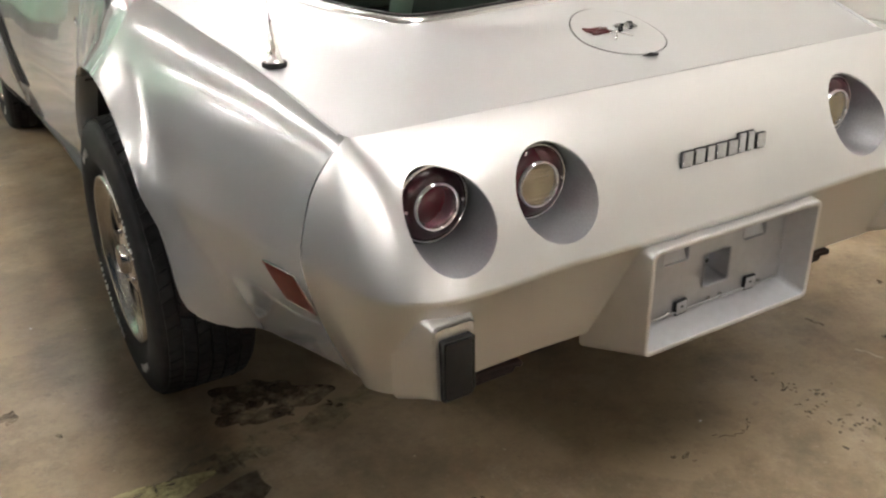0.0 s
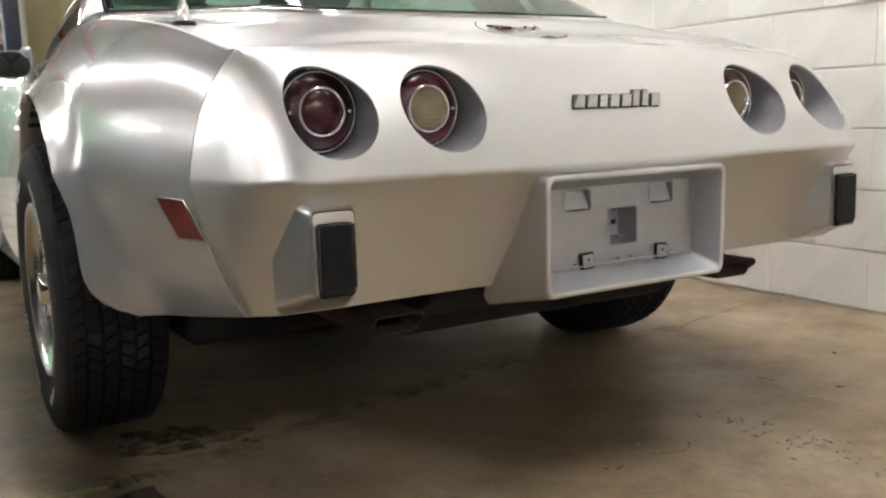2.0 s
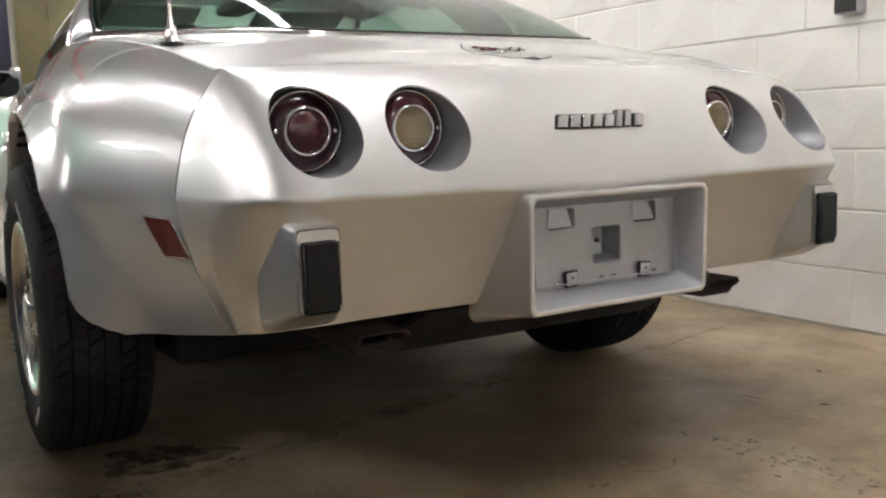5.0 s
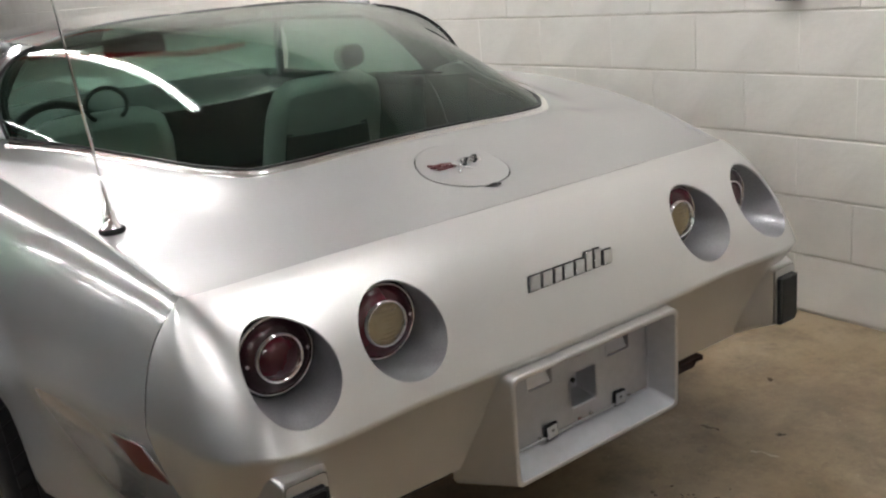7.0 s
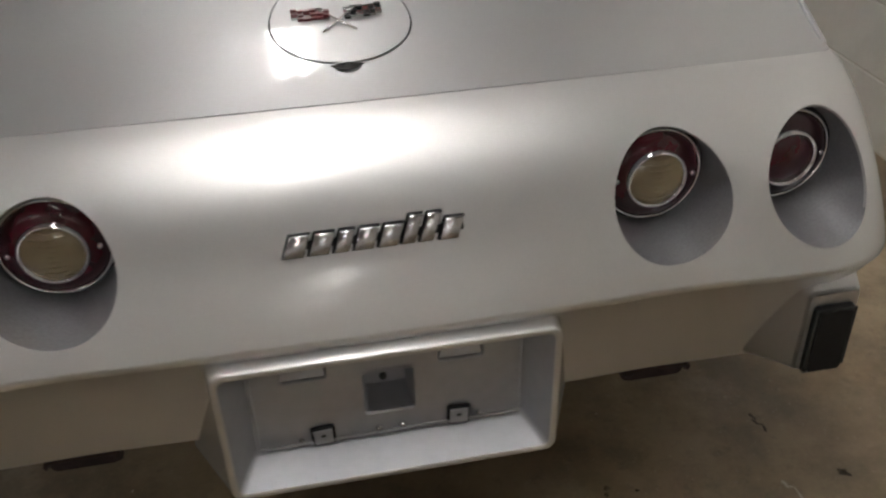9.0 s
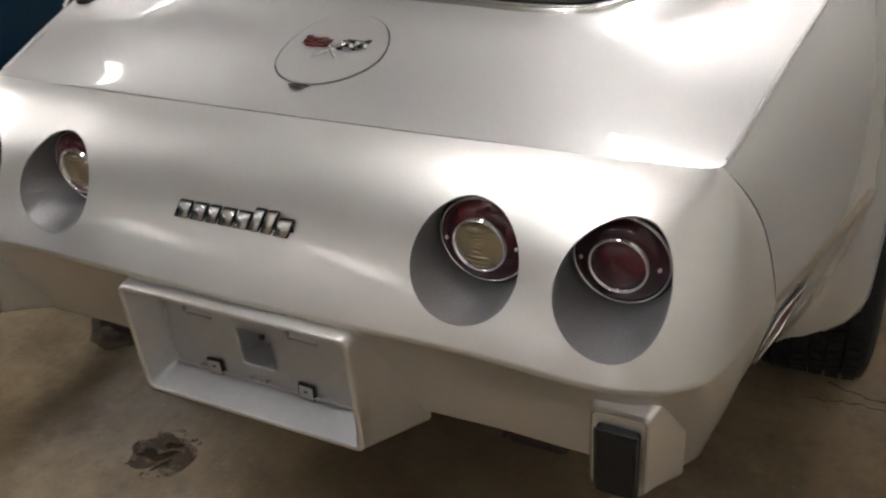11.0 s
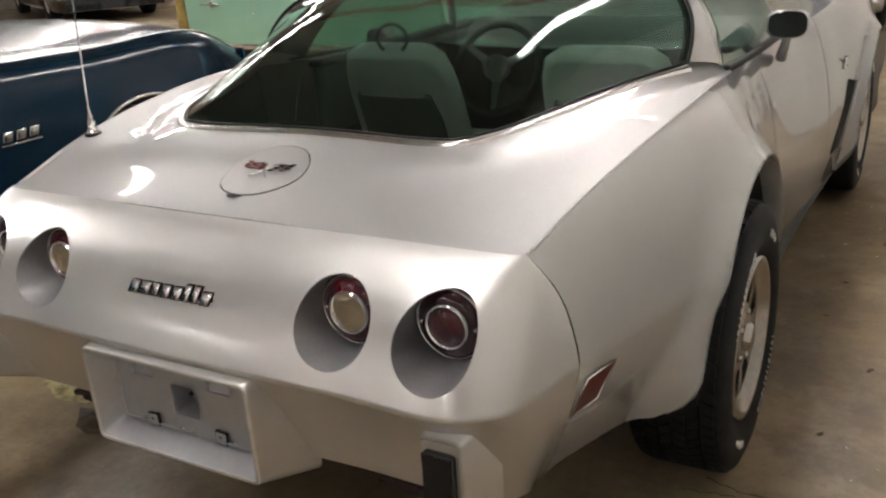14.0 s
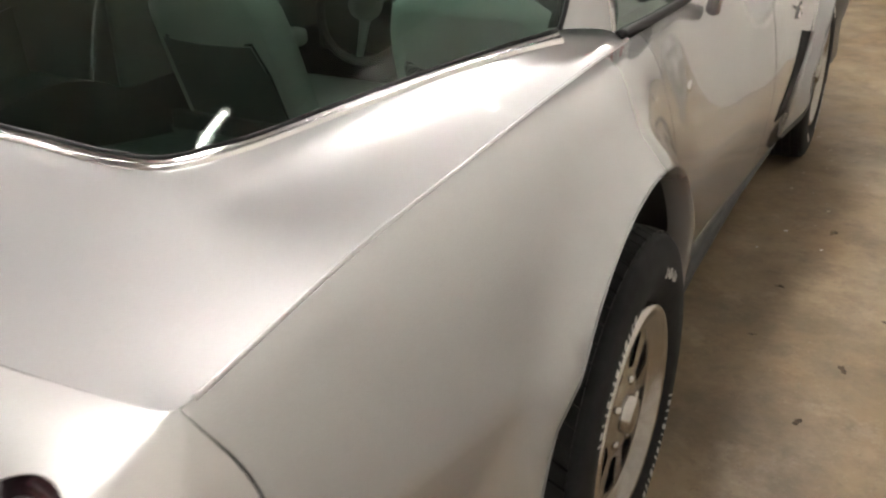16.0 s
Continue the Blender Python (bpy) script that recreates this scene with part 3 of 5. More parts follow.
for i, (x, z) in enumerate(LAMPS):
    inner = abs(x) < 0.45
    mx, x = x, x * 1.009
    base = 0.092 if inner else 0.104
    lamp_part = part("tail_lamp", disc_y(x, base - 0.004, z, [(0, 0.0675), (0, 0.0001)]), BLACK, coupe, "round tail lamp in a deep tunnel")
    a = np.linspace(0, 2 * math.pi, 56, endpoint=False)
    xs, zs = mx + BORE * np.cos(a), z + BORE * np.sin(a)
    mouth = body(xs, heights_to_w(xs, zs))
    rows = [mouth * (1 - q) + np.stack([x + k * BORE * np.cos(a), 0 * a + base, z + k * BORE * np.sin(a)], 1) * q for q, k in ((0, 1.0), (0.04, 1.0), (0.10, 0.995), (0.5, 0.985), (1, 0.97))]
    faces = [(r * 56 + j, r * 56 + (j + 1) % 56, (r + 1) * 56 + (j + 1) % 56, (r + 1) * 56 + j) for r in range(4) for j in range(56)]
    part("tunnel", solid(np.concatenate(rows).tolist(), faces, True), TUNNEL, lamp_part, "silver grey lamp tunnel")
    part("outer_lens", disc_y(x, base, z, [(0.004, 0.061), (0.012, 0.056), (0.016, 0.047), (0.018, 0.036)]), RED_LENS if inner else DEEP_RED, lamp_part,
         "red ring lens" if inner else "dark red ring lens")
    part("outer_bezel", disc_y(x, base, z, [(0.0, 0.0645), (0.008, 0.064), (0.009, 0.062), (0.004, 0.061)]), CHROME, lamp_part, "thin chrome ring")
    part("inner_bezel", disc_y(x, base, z, [(0.015, 0.0395), (0.024, 0.0388), (0.025, 0.0365), (0.018, 0.035)]), CHROME, lamp_part, "thin chrome ring")
    lens = disc_y(x, base, z, [(0.018, 0.0362), (0.022, 0.032), (0.026, 0.023), (0.028, 0.012), (0.0285, 0.0003)])
    centre = part("centre_lens", lens, AMBER_WHITE if inner else RED_LENS, lamp_part, "cream ribbed reversing lens" if inner else "red centre lens")
    if inner:
        ribs = None
        for k in range(-4, 5):
            h = 0.0075 * k
            half = math.sqrt(0.034**2 - h * h)
            ribs = tube([(x - half, base - 0.020, z + h), (x - half / 2, base - 0.0255, z + h), (x, base - 0.0285, z + h), (x + half / 2, base - 0.0255, z + h),
                         (x + half, base - 0.020, z + h)], 0.0012, 6, ribs)
        part("lens_rib", ribs, AMBER_WHITE, centre)
    for q in (-1, 1):
        part("screw", disc_y(x + q * 0.0505, base, z, [(0.012, 0.003), (0.017, 0.003), (0.017, 0.0002)], 10), CHROME, lamp_part)


def loop_rect(x, z0, z1, y, r, n=7, x_low=None):
    """A rounded rectangle that looks backwards."""
    pts = []
    for cx, cz, a0 in ((1, 1, 0), (-1, 1, 90), (-1, -1, 180), (1, -1, 270)):
        for i in range(n):
            a = math.radians(a0 + 90 * i / (n - 1))
            hx = x if cz > 0 or x_low is None else x_low
            pts.append((cx * (hx - r) + r * math.cos(a), y(z1 if cz > 0 else z0), (z1 - r if cz > 0 else z0 + r) + r * math.sin(a)))
    return pts


def loft(loops, cap=False):
    n = len(loops[0])
    verts = [p for lp in loops for p in lp]
    faces = [(k * n + i, (k + 1) * n + i, (k + 1) * n + (i + 1) % n, k * n + (i + 1) % n) for k in range(len(loops) - 1) for i in range(n)]
    if cap:
        faces.append(tuple((len(loops) - 1) * n + i for i in range(n)))
    return solid(verts, faces, True)


# number plate housing
rim_y = lambda z: -0.046 + 0.004 * (0.6 - z) / 0.2
plate = part("plate_housing", loft([
    loop_rect(0.232, 0.372, 0.612, lambda z: 0.075, 0.02, x_low=0.262), loop_rect(0.212, 0.392, 0.602, lambda z: rim_y(z) + 0.006, 0.016),
    loop_rect(0.2112, 0.3928, 0.6014, lambda z: rim_y(z) + 0.0015, 0.016), loop_rect(0.2096, 0.3944, 0.600, rim_y, 0.014),
    loop_rect(0.2036, 0.4004, 0.5936, rim_y, 0.012), loop_rect(0.202, 0.402, 0.592, lambda z: rim_y(z) + 0.0018, 0.010)]), FLEX_SILVER, coupe,
    "silver number plate recess with no plate")
part("recess", loft([loop_rect(0.202, 0.402, 0.592, lambda z: rim_y(z) + 0.0018, 0.010), loop_rect(0.180, 0.424, 0.577, lambda z: 0.0, 0.008),
                     loop_rect(0.176, 0.427, 0.574, lambda z: 0.006, 0.006)]), PLATE_GREY, plate, "grey painted recess")
POCKETS = ((-0.106, 0.534, 0.570, 0.029), (0.094, 0.534, 0.570, 0.029), (0.0, 0.464, 0.531, 0.032))
panel = [(p[0], p[2]) for p in loop_rect(0.176, 0.427, 0.574, lambda z: 0.0, 0.006)]
cuts = [[(px + cx * (hw - 0.005) + 0.005 * math.cos(a), (z0 if cz < 0 else z1) - cz * 0.005 + 0.005 * math.sin(a))
         for cx, cz, a0 in ((1, 1, 0), (-1, 1, 90), (-1, -1, 180), (1, -1, 270)) for a in np.radians(np.linspace(a0, a0 + 90, 4))] for px, z0, z1, hw in POCKETS]
part("recess_panel", sheet(panel, cuts, 0.02, lambda u, v: np.stack([u, 0 * u + 0.006, v], -1)), PLATE_GREY, plate, "grey painted panel with three pockets")
for (px, z0, z1, hw), cut in zip(POCKETS, cuts):
    middle = px != 0.0
    floor_in = [(px + (u - px) * (0.9 if middle else 0.84), (z0 + z1) / 2 + (v - (z0 + z1) / 2) * (0.86 if middle else 0.80) + (0.0 if middle else 0.003)) for u, v in cut]
    rows = [[(u, 0.003, v) for u, v in [(px + (u - px) * 1.10, (z0 + z1) / 2 + (v - (z0 + z1) / 2) * 1.08) for u, v in cut]],
            [(px + (u - px) * 1.05, 0.0025, (z0 + z1) / 2 + (v - (z0 + z1) / 2) * 1.04) for u, v in cut], [(u, 0.006, v) for u, v in cut],
            [(u, 0.030 if middle else 0.050, v) for u, v in floor_in]]
    hollow = loft(rows, True)
    hollow.faces.ensure_lookup_table()
    for f in hollow.faces[-1 - len(cut):]:
        f.smooth = False
    pocket = part("centre_pocket" if middle else "hook_pocket", hollow, PLATE_GREY, plate, "recessed pocket with a rounded lip")
    if middle:
        step = solid([(px - 0.028, 0.007, z0 + 0.002), (px + 0.028, 0.007, z0 + 0.002), (px + 0.020, 0.014, z0 + 0.034), (px - 0.020, 0.014, z0 + 0.034),
                      (px + 0.020, 0.030, z0 + 0.036), (px - 0.020, 0.030, z0 + 0.036)], [(0, 1, 2, 3), (3, 2, 4, 5), (0, 3, 5), (1, 4, 2)])
        part("sloping_step", step, PLATE_GREY, pocket)
    part("pocket_nut", disc_y(px - 0.004, 0.029, (z0 + z1) / 2 + 0.006, [(0, 0.005), (0.004, 0.005), (0.004, 0.0003)], 8), TRIM_DARK, pocket)
part("raised_edge", tube([(0.172, 0.001, 0.570), (0.170, -0.001, 0.434), (-0.170, -0.001, 0.434), (-0.172, 0.001, 0.570)], 0.0022, 8), PLATE_GREY, plate)
for x in (-0.089, 0.089):
    nut = part("plate_nut", box((0.031, 0.007, 0.030), (x, 0.0005, 0.4425), turn=Matrix.Rotation(radians(40 * x), 4, "Y"), bevel=0.003), BLACK, plate, "black square nut")
    part("nut_face", box((0.0245, 0.002, 0.0235), (x, -0.0030, 0.4425), turn=Matrix.Rotation(radians(40 * x), 4, "Y"), bevel=0.001), PLATE_GREY, nut, "grey nut face")
    part("nut_slot", box((0.006, 0.0015, 0.004), (x, -0.0040, 0.445)), VINYL_SHADE, nut)
for x, r in ((-0.118, 0.004), (0.117, 0.004), (-0.016, 0.005), (0.014, 0.005)):
    part("screw", disc_y(x, 0.004, 0.437, [(0.0, r), (0.004, r), (0.005, 0.0003)], 12), BRIGHT, plate)

# bumper guards
for side in (-1, 1):
    def at(loop):
        return [(px + side * 0.588, py, pz) for px, py, pz in loop]
    guard = part("bumper_guard", loft([at(loop_rect(0.066, 0.412, 0.606, lambda z: 0.06, 0.02)), at(loop_rect(0.044, 0.440, 0.588, lambda z: 0.0, 0.012)),
                                       at(loop_rect(0.038, 0.447, 0.580, lambda z: -0.020, 0.010)), at(loop_rect(0.034, 0.450, 0.574, lambda z: -0.026, 0.008))], True),
                 FLEX_SILVER, coupe, "silver bumper guard with a black pad")
    pad = loft([at(loop_rect(0.028, 0.446, 0.558, lambda z: -0.010, 0.006)), at(loop_rect(0.028, 0.448, 0.558, lambda z: -0.033, 0.006)),
                at(loop_rect(0.024, 0.453, 0.553, lambda z: -0.038, 0.005))], True)
    part("pad", pad, BLACK, guard, "black rubber pad")
    part("pad_edge", tube([(side * 0.588 + dx, -0.036, z) for dx, z in ((-0.027, 0.46), (-0.027, 0.555), (0.027, 0.555), (0.027, 0.46))], 0.0022, 6), TRIM_DARK, guard)

# side markers
for side in (-1, 1):
    corners = ((0.325, 0.586), (0.243, 0.583), (0.212, 0.520), (0.296, 0.518))

    def marker(y, z):
        p = body(side * (y + SIDE), heights_to_w(y + SIDE, z))
        p[..., 0] += side * 0.004
        return p
    loop = [*corners][::side]
    holder = part("marker_lamp", sheet(loop, [], 0.012, lambda y, z: marker(y, z)), MARKER, coupe, "orange-red side marker lamp", thick=0.003)
    ys, zs = np.array([c[0] for c in corners]), np.array([c[1] for c in corners])
    part("marker_bezel", tube(marker(ys, zs).tolist(), 0.0028, 8, closed=True), BRIGHT, holder, "bright metal surround")

# maker's script on the tail, as plain slanted blocks
script = part("script_emblem", box((0.206, 0.003, 0.012), (0, float(face_y(0.0, 0.722)) - 0.001, 0.722), bevel=0.001), BLACK, coupe, "chrome script emblem")
xx = -0.106
for k, (wide, high) in enumerate(((0.0275, 0.027), (0.0275, 0.027), (0.022, 0.027), (0.027, 0.027), (0.027, 0.027), (0.0205, 0.034), (0.0205, 0.034), (0.0265, 0.027))):
    x0 = xx + wide / 2
    xx += wide + 0.0012
    z0 = 0.710 + high / 2
    y0 = float(face_y(abs(x0), z0))
    lean = Matrix(((1, 0, 0.42, 0), (0, 1, 0.38, 0), (0, 0, 1, 0), (0, 0, 0, 1)))
    own = box((wide - 0.001, 0.006, high - 0.001), (0, 0, 0), bevel=0.002)
    bmesh.ops.transform(own, matrix=Matrix.Translation((x0, y0 - 0.002, z0)) @ lean, verts=own.verts)
    part("emblem_backing", own, BLACK, script)
    own = box((wide - 0.0045, 0.005, high - 0.005), (0, 0, 0), bevel=0.001)
    bmesh.ops.transform(own, matrix=Matrix.Translation((x0 + 0.0005, y0 - 0.0055, z0 + 0.0008)) @ lean, verts=own.verts)
    part("emblem_block", own, DULL_CHROME, script)

# crossed flags on the fuel door
def on_deck(x, y, up=0.003):
    return Vector(deck(np.array([x]), np.array([y]))[0].tolist()) + Vector((0, 0, up))


flags = part("flag_emblem", tube([on_deck(0.022, 0.292), on_deck(-0.022, 0.338)], 0.0018, 8), CHROME, lid, "crossed flags emblem")
part("flag_pole", tube([on_deck(-0.022, 0.292), on_deck(0.022, 0.338)], 0.0018, 8), CHROME, flags)
for side in (-1, 1):
    for i in range(6):
        for j in range(3):
            x = side * (0.014 + 0.0085 * i)
            y = 0.322 + 0.008 * j + 0.0012 * i + 0.002 * math.sin(i * 1.3)
            mat = ((CHROME if (i + 2 * j) % 5 == 0 else FLAG_RED) if side < 0 else (BLACK if (i + 2 * j) % 3 == 0 else CHROME))
            part("flag_square", box((0.0083, 0.0078, 0.003), on_deck(x, y, 0.0025)), mat, flags)
p = on_deck(0, 0.214, 0)
part("fuel_door_tab", solid([p + Vector(q) for q in ((-0.022, 0.006, 0.0015), (0.022, 0.006, 0.0015), (0.008, -0.008, 0.001), (-0.008, -0.008, 0.001),
                                                      (0, 0.004, 0.006))], [(0, 3, 4), (3, 2, 4), (2, 1, 4), (1, 0, 4)]), DARK, lid, "dark finger notch")

# aerial
base = on_deck(-0.656, 0.441, 0)
aerial = part("aerial", lathe([(0, 0.020), (0.005, 0.019), (0.008, 0.014), (0.022, 0.011), (0.034, 0.009), (0.036, 0.006), (0.05, 0.0055), (0.052, 0.0035), (0.075, 0.003)], "z", 24, base),
              CHROME, coupe, "chrome radio aerial")
part("aerial_gasket", lathe([(-0.003, 0.022), (0.004, 0.022), (0.006, 0.019)], "z", 24, base), BLACK, aerial)
part("mast", tube([base + Vector((0, 0, 0.07)), base + Vector((-0.012, 0.03, 0.42)), base + Vector((-0.028, 0.06, 0.78))], [0.0026, 0.002, 0.0014], 8), CHROME, aerial)

# glass house
ROOF_BACK, ROOF_FRONT, ROOF_Z = 1.44, 2.08, 1.205
edge = np.array([(-x, y) for x, y in WIN_EDGE[::-1]] + [(x, y) for x, y in WIN_EDGE[1:]])
lengths = np.r_[0, np.cumsum(np.linalg.norm(np.diff(edge, axis=0), axis=1))]
bottom_xy = curve(lengths / lengths[-1] * 2 - 1, edge)
CORNER = (0.50, 1.335, 1.165)


def glass_at(a, b):
    low = bottom_xy(a)
    z = deck(low[..., 0], low[..., 1])[..., 2] + 0.004
    low = np.concatenate([low, z[..., None]], -1)
    k = np.abs(a)
    top = np.stack([CORNER[0] * np.sign(a) * k**0.8, ROOF_BACK - (ROOF_BACK - CORNER[1]) * k**2.5, ROOF_Z - (ROOF_Z - CORNER[2]) * k**3], -1)
    q = np.clip(b, 0, 1)[..., None]
    p = low + (top - low) * q
    rise = (q * (1 - q) * 4)
    out = np.stack([0.045 * np.sign(a) * k**2, -0.028 * (1 - k**2), 0.052 - 0.02 * k], -1)
    return p + rise * out


def grid(fun, na, nb, a0=-1, a1=1, b0=0, b1=1, flip=False):
    A, B = np.meshgrid(np.linspace(a0, a1, na), np.linspace(b0, b1, nb))
    P = fun(A.ravel(), B.ravel()).tolist()
    faces = [(j * na + i, j * na + i + 1, (j + 1) * na + i + 1, (j + 1) * na + i) for j in range(nb - 1) for i in range(na - 1)]
    return solid(P, [f[::-1] for f in faces] if flip else faces, True)


rear_glass = part("rear_window", grid(glass_at, 81, 25, flip=False), GLASS, coupe, "green-tinted wraparound rear window", thick=0.004)
n = 100
low = glass_at(np.linspace(-1, 1, n), np.full(n, 0.0))
edge_xy = low[:, :2]
along = np.gradient(edge_xy, axis=0)
outward = np.stack([along[:, 1], -along[:, 0]], 1) / np.linalg.norm(along, axis=1, keepdims=True)
band = []
for d, up in ((-0.002, 0.002), (0.001, 0.0062), (0.005, 0.0066), (0.007, 0.0045), (0.012, 0.0045), (0.014, 0.0062), (0.017, 0.0055), (0.019, 0.0)):
    xy = edge_xy + outward * d
    band.append(np.concatenate([xy, deck(xy[:, 0], xy[:, 1])[:, 2:] + up], 1))
faces = [(j * n + i, j * n + i + 1, (j + 1) * n + i + 1, (j + 1) * n + i) for j in range(len(band) - 1) for i in range(n - 1)]
part("window_moulding", solid(np.concatenate(band).tolist(), faces, True), BRIGHT, rear_glass, "bright stepped moulding round the rear window")
part("window_gasket", tube((low + (0, 0.001, 0.003)).tolist(), 0.004, 8), BLACK, rear_glass)
for side in (-1, 1):
    e = glass_at(np.full(30, float(side)), np.linspace(0, 1, 30))
    part("window_frame_edge", tube((e + (side * 0.004, 0.004, 0.002)).tolist(), 0.004, 8), BLACK, rear_glass)

DOOR_FOOT = curve((0, 0.45, 1), ((0.700, 1.30, 0.945), (0.685, 1.75, 0.918), (0.652, 2.29, 0.915)))
DOOR_TOP = curve((0, 0.45, 1), ((0.545, 1.46, 1.165), (0.535, 1.75, 1.175), (0.515, 2.06, 1.17)))


def pillar(side):
    def fun(a, b):
        e = glass_at(np.full_like(b, 1.0), b)
        e = e + np.array((0.006, 0.006, 0.004))
        d0, d1 = DOOR_FOOT(np.zeros_like(b)), DOOR_TOP(np.zeros_like(b))
        d = d0 + (d1 - d0) * b[..., None] + np.stack([0.022 * 4 * b * (1 - b), 0 * b, 0.006 * 4 * b * (1 - b)], -1)
        q = ((a + 1) / 2)[..., None]
        p = e + (d - e) * q + np.stack([0.014 * 4 * q[..., 0] * (1 - q[..., 0]), 0 * b, 0.006 * 4 * q[..., 0] * (1 - q[..., 0])], -1)
        p[..., 0] *= side
        return p
    return fun


for side in (-1, 1):
    part("sail_pillar", grid(pillar(side), 13, 25, flip=side < 0), SILVER, coupe, "silver sail pillar", thick=0.012)

    def lining(a, b):
        p = pillar(side)(a, b)
        p[..., 0] -= side * (0.018 + 0.040 * (a + 1) / 2)
        return p
    part("pillar_lining", grid(lining, 9, 15, flip=side < 0), TRIM_DARK, coupe, "dark pillar lining", thick=0.008)

    def pane(a, b):
        p = DOOR_FOOT((a + 1) / 2)
        t = DOOR_TOP((a + 1) / 2)
        r = p + (t - p) * b[..., None] + np.stack([0.03 * 4 * b * (1 - b), 0 * b, 0 * b], -1)
        r[..., 0] *= side
        return r
    win = part("side_window", grid(pane, 21, 11, flip=side < 0), CLEAR, coupe, "pale tinted side window, closed", thick=0.004)
    e = pane(np.linspace(-1, 1, 30), np.zeros(30))
    part("window_seal", tube((e + (side * 0.004, 0, -0.004)).tolist(), 0.009, 8), BLACK, win)
    e = pane(np.linspace(-1, 1, 30), np.ones(30))
    part("roof_rail", tube((e + (side * 0.002, 0, 0.006)).tolist(), 0.012, 8), SILVER, coupe)


def roof(a, b):
    k = np.abs(a)
    back = glass_at(a, np.ones_like(a)) + np.array((0, 0.004, 0.004))
    x = 0.535 * np.sign(a) * k**0.8
    front = np.stack([x, ROOF_FRONT - 0.05 * k**2, ROOF_Z + 0.012 - 0.045 * k**3], -1)
    q = b[..., None]
    p = back + (front - back) * q
    p[..., 2] += 0.012 * 4 * b * (1 - b) - 0.006 * np.exp(-((k - 0.12) / 0.015)**2)
    p[..., 0] += 0.035 * np.sign(a) * k**4 * (4 * b * (1 - b)) * 0.5
    return p


part("roof_panel", grid(roof, 61, 21), SILVER, coupe, "silver lift-off roof", thick=0.015)


def screen(a, b):
    k = np.abs(a)
    low = np.stack([0.64 * a, 2.58 - 0.26 * k**2, 0.915 + 0 * a], -1)
    top = np.stack([0.515 * a, ROOF_FRONT + 0.01 - 0.05 * k**2, ROOF_Z - 0.04 * k**3], -1)
    q = b[..., None]
    p = low + (top - low) * q
    p[..., 2] += 0.03 * 4 * b * (1 - b)
    return p


part("windscreen", grid(screen, 31, 15), CLEAR, coupe, "pale green windscreen", thick=0.004)
for side in (-1, 1):
    e = screen(np.full(20, float(side)), np.linspace(0, 1, 20))
    part("screen_pillar", tube(e.tolist(), 0.016, 8), SILVER, coupe)


def bonnet(a, b):
    y = 2.14 + (4.45 - 2.14) * b
    r = ridge_at(np.clip(y, 0.2, 4.5) + SIDE)
    k = np.abs(a)
    hood = np.clip((y - 2.25) / 0.4, 0, 1)
    z = r[..., 2] - 0.05 * (1 - k**2) * hood + 0.05 * np.exp(-(a / 0.3)**2) * np.clip((y - 2.8) / 0.5, 0, 1) * np.clip((4.5 - y) / 0.6, 0, 1)
    z = z - 0.03 * (1 - hood) * (1 - k**4)
    return np.stack([r[..., 0] * a, y, z], -1)


part("bonnet", grid(bonnet, 41, 41), SILVER, coupe, "silver long bonnet", thick=0.006)
nose = grid(lambda a, b: np.stack([0.58 * a * (1 - 0.15 * b), 4.45 + 0.16 * np.sin(math.pi * b) * (1 - a * a * 0.6), 0.68 - 0.44 * b], -1), 21, 11)
part("nose", nose, SILVER, coupe, thick=0.006)


# wheels
def tyre_mesh(radius, width):
    w, prof = width / 2, []
    side_prof = ((0.198, 0.62), (0.208, 0.80), (0.245, 0.98), (0.275, 1.0), (0.30, 0.965), (radius - 0.016, 0.90), (radius - 0.010, 0.84))
    prof = [(-k * w, r) for r, k in side_prof] + [(k * w, r) for r, k in side_prof[::-1]]
    return lathe(prof, "x", 72)


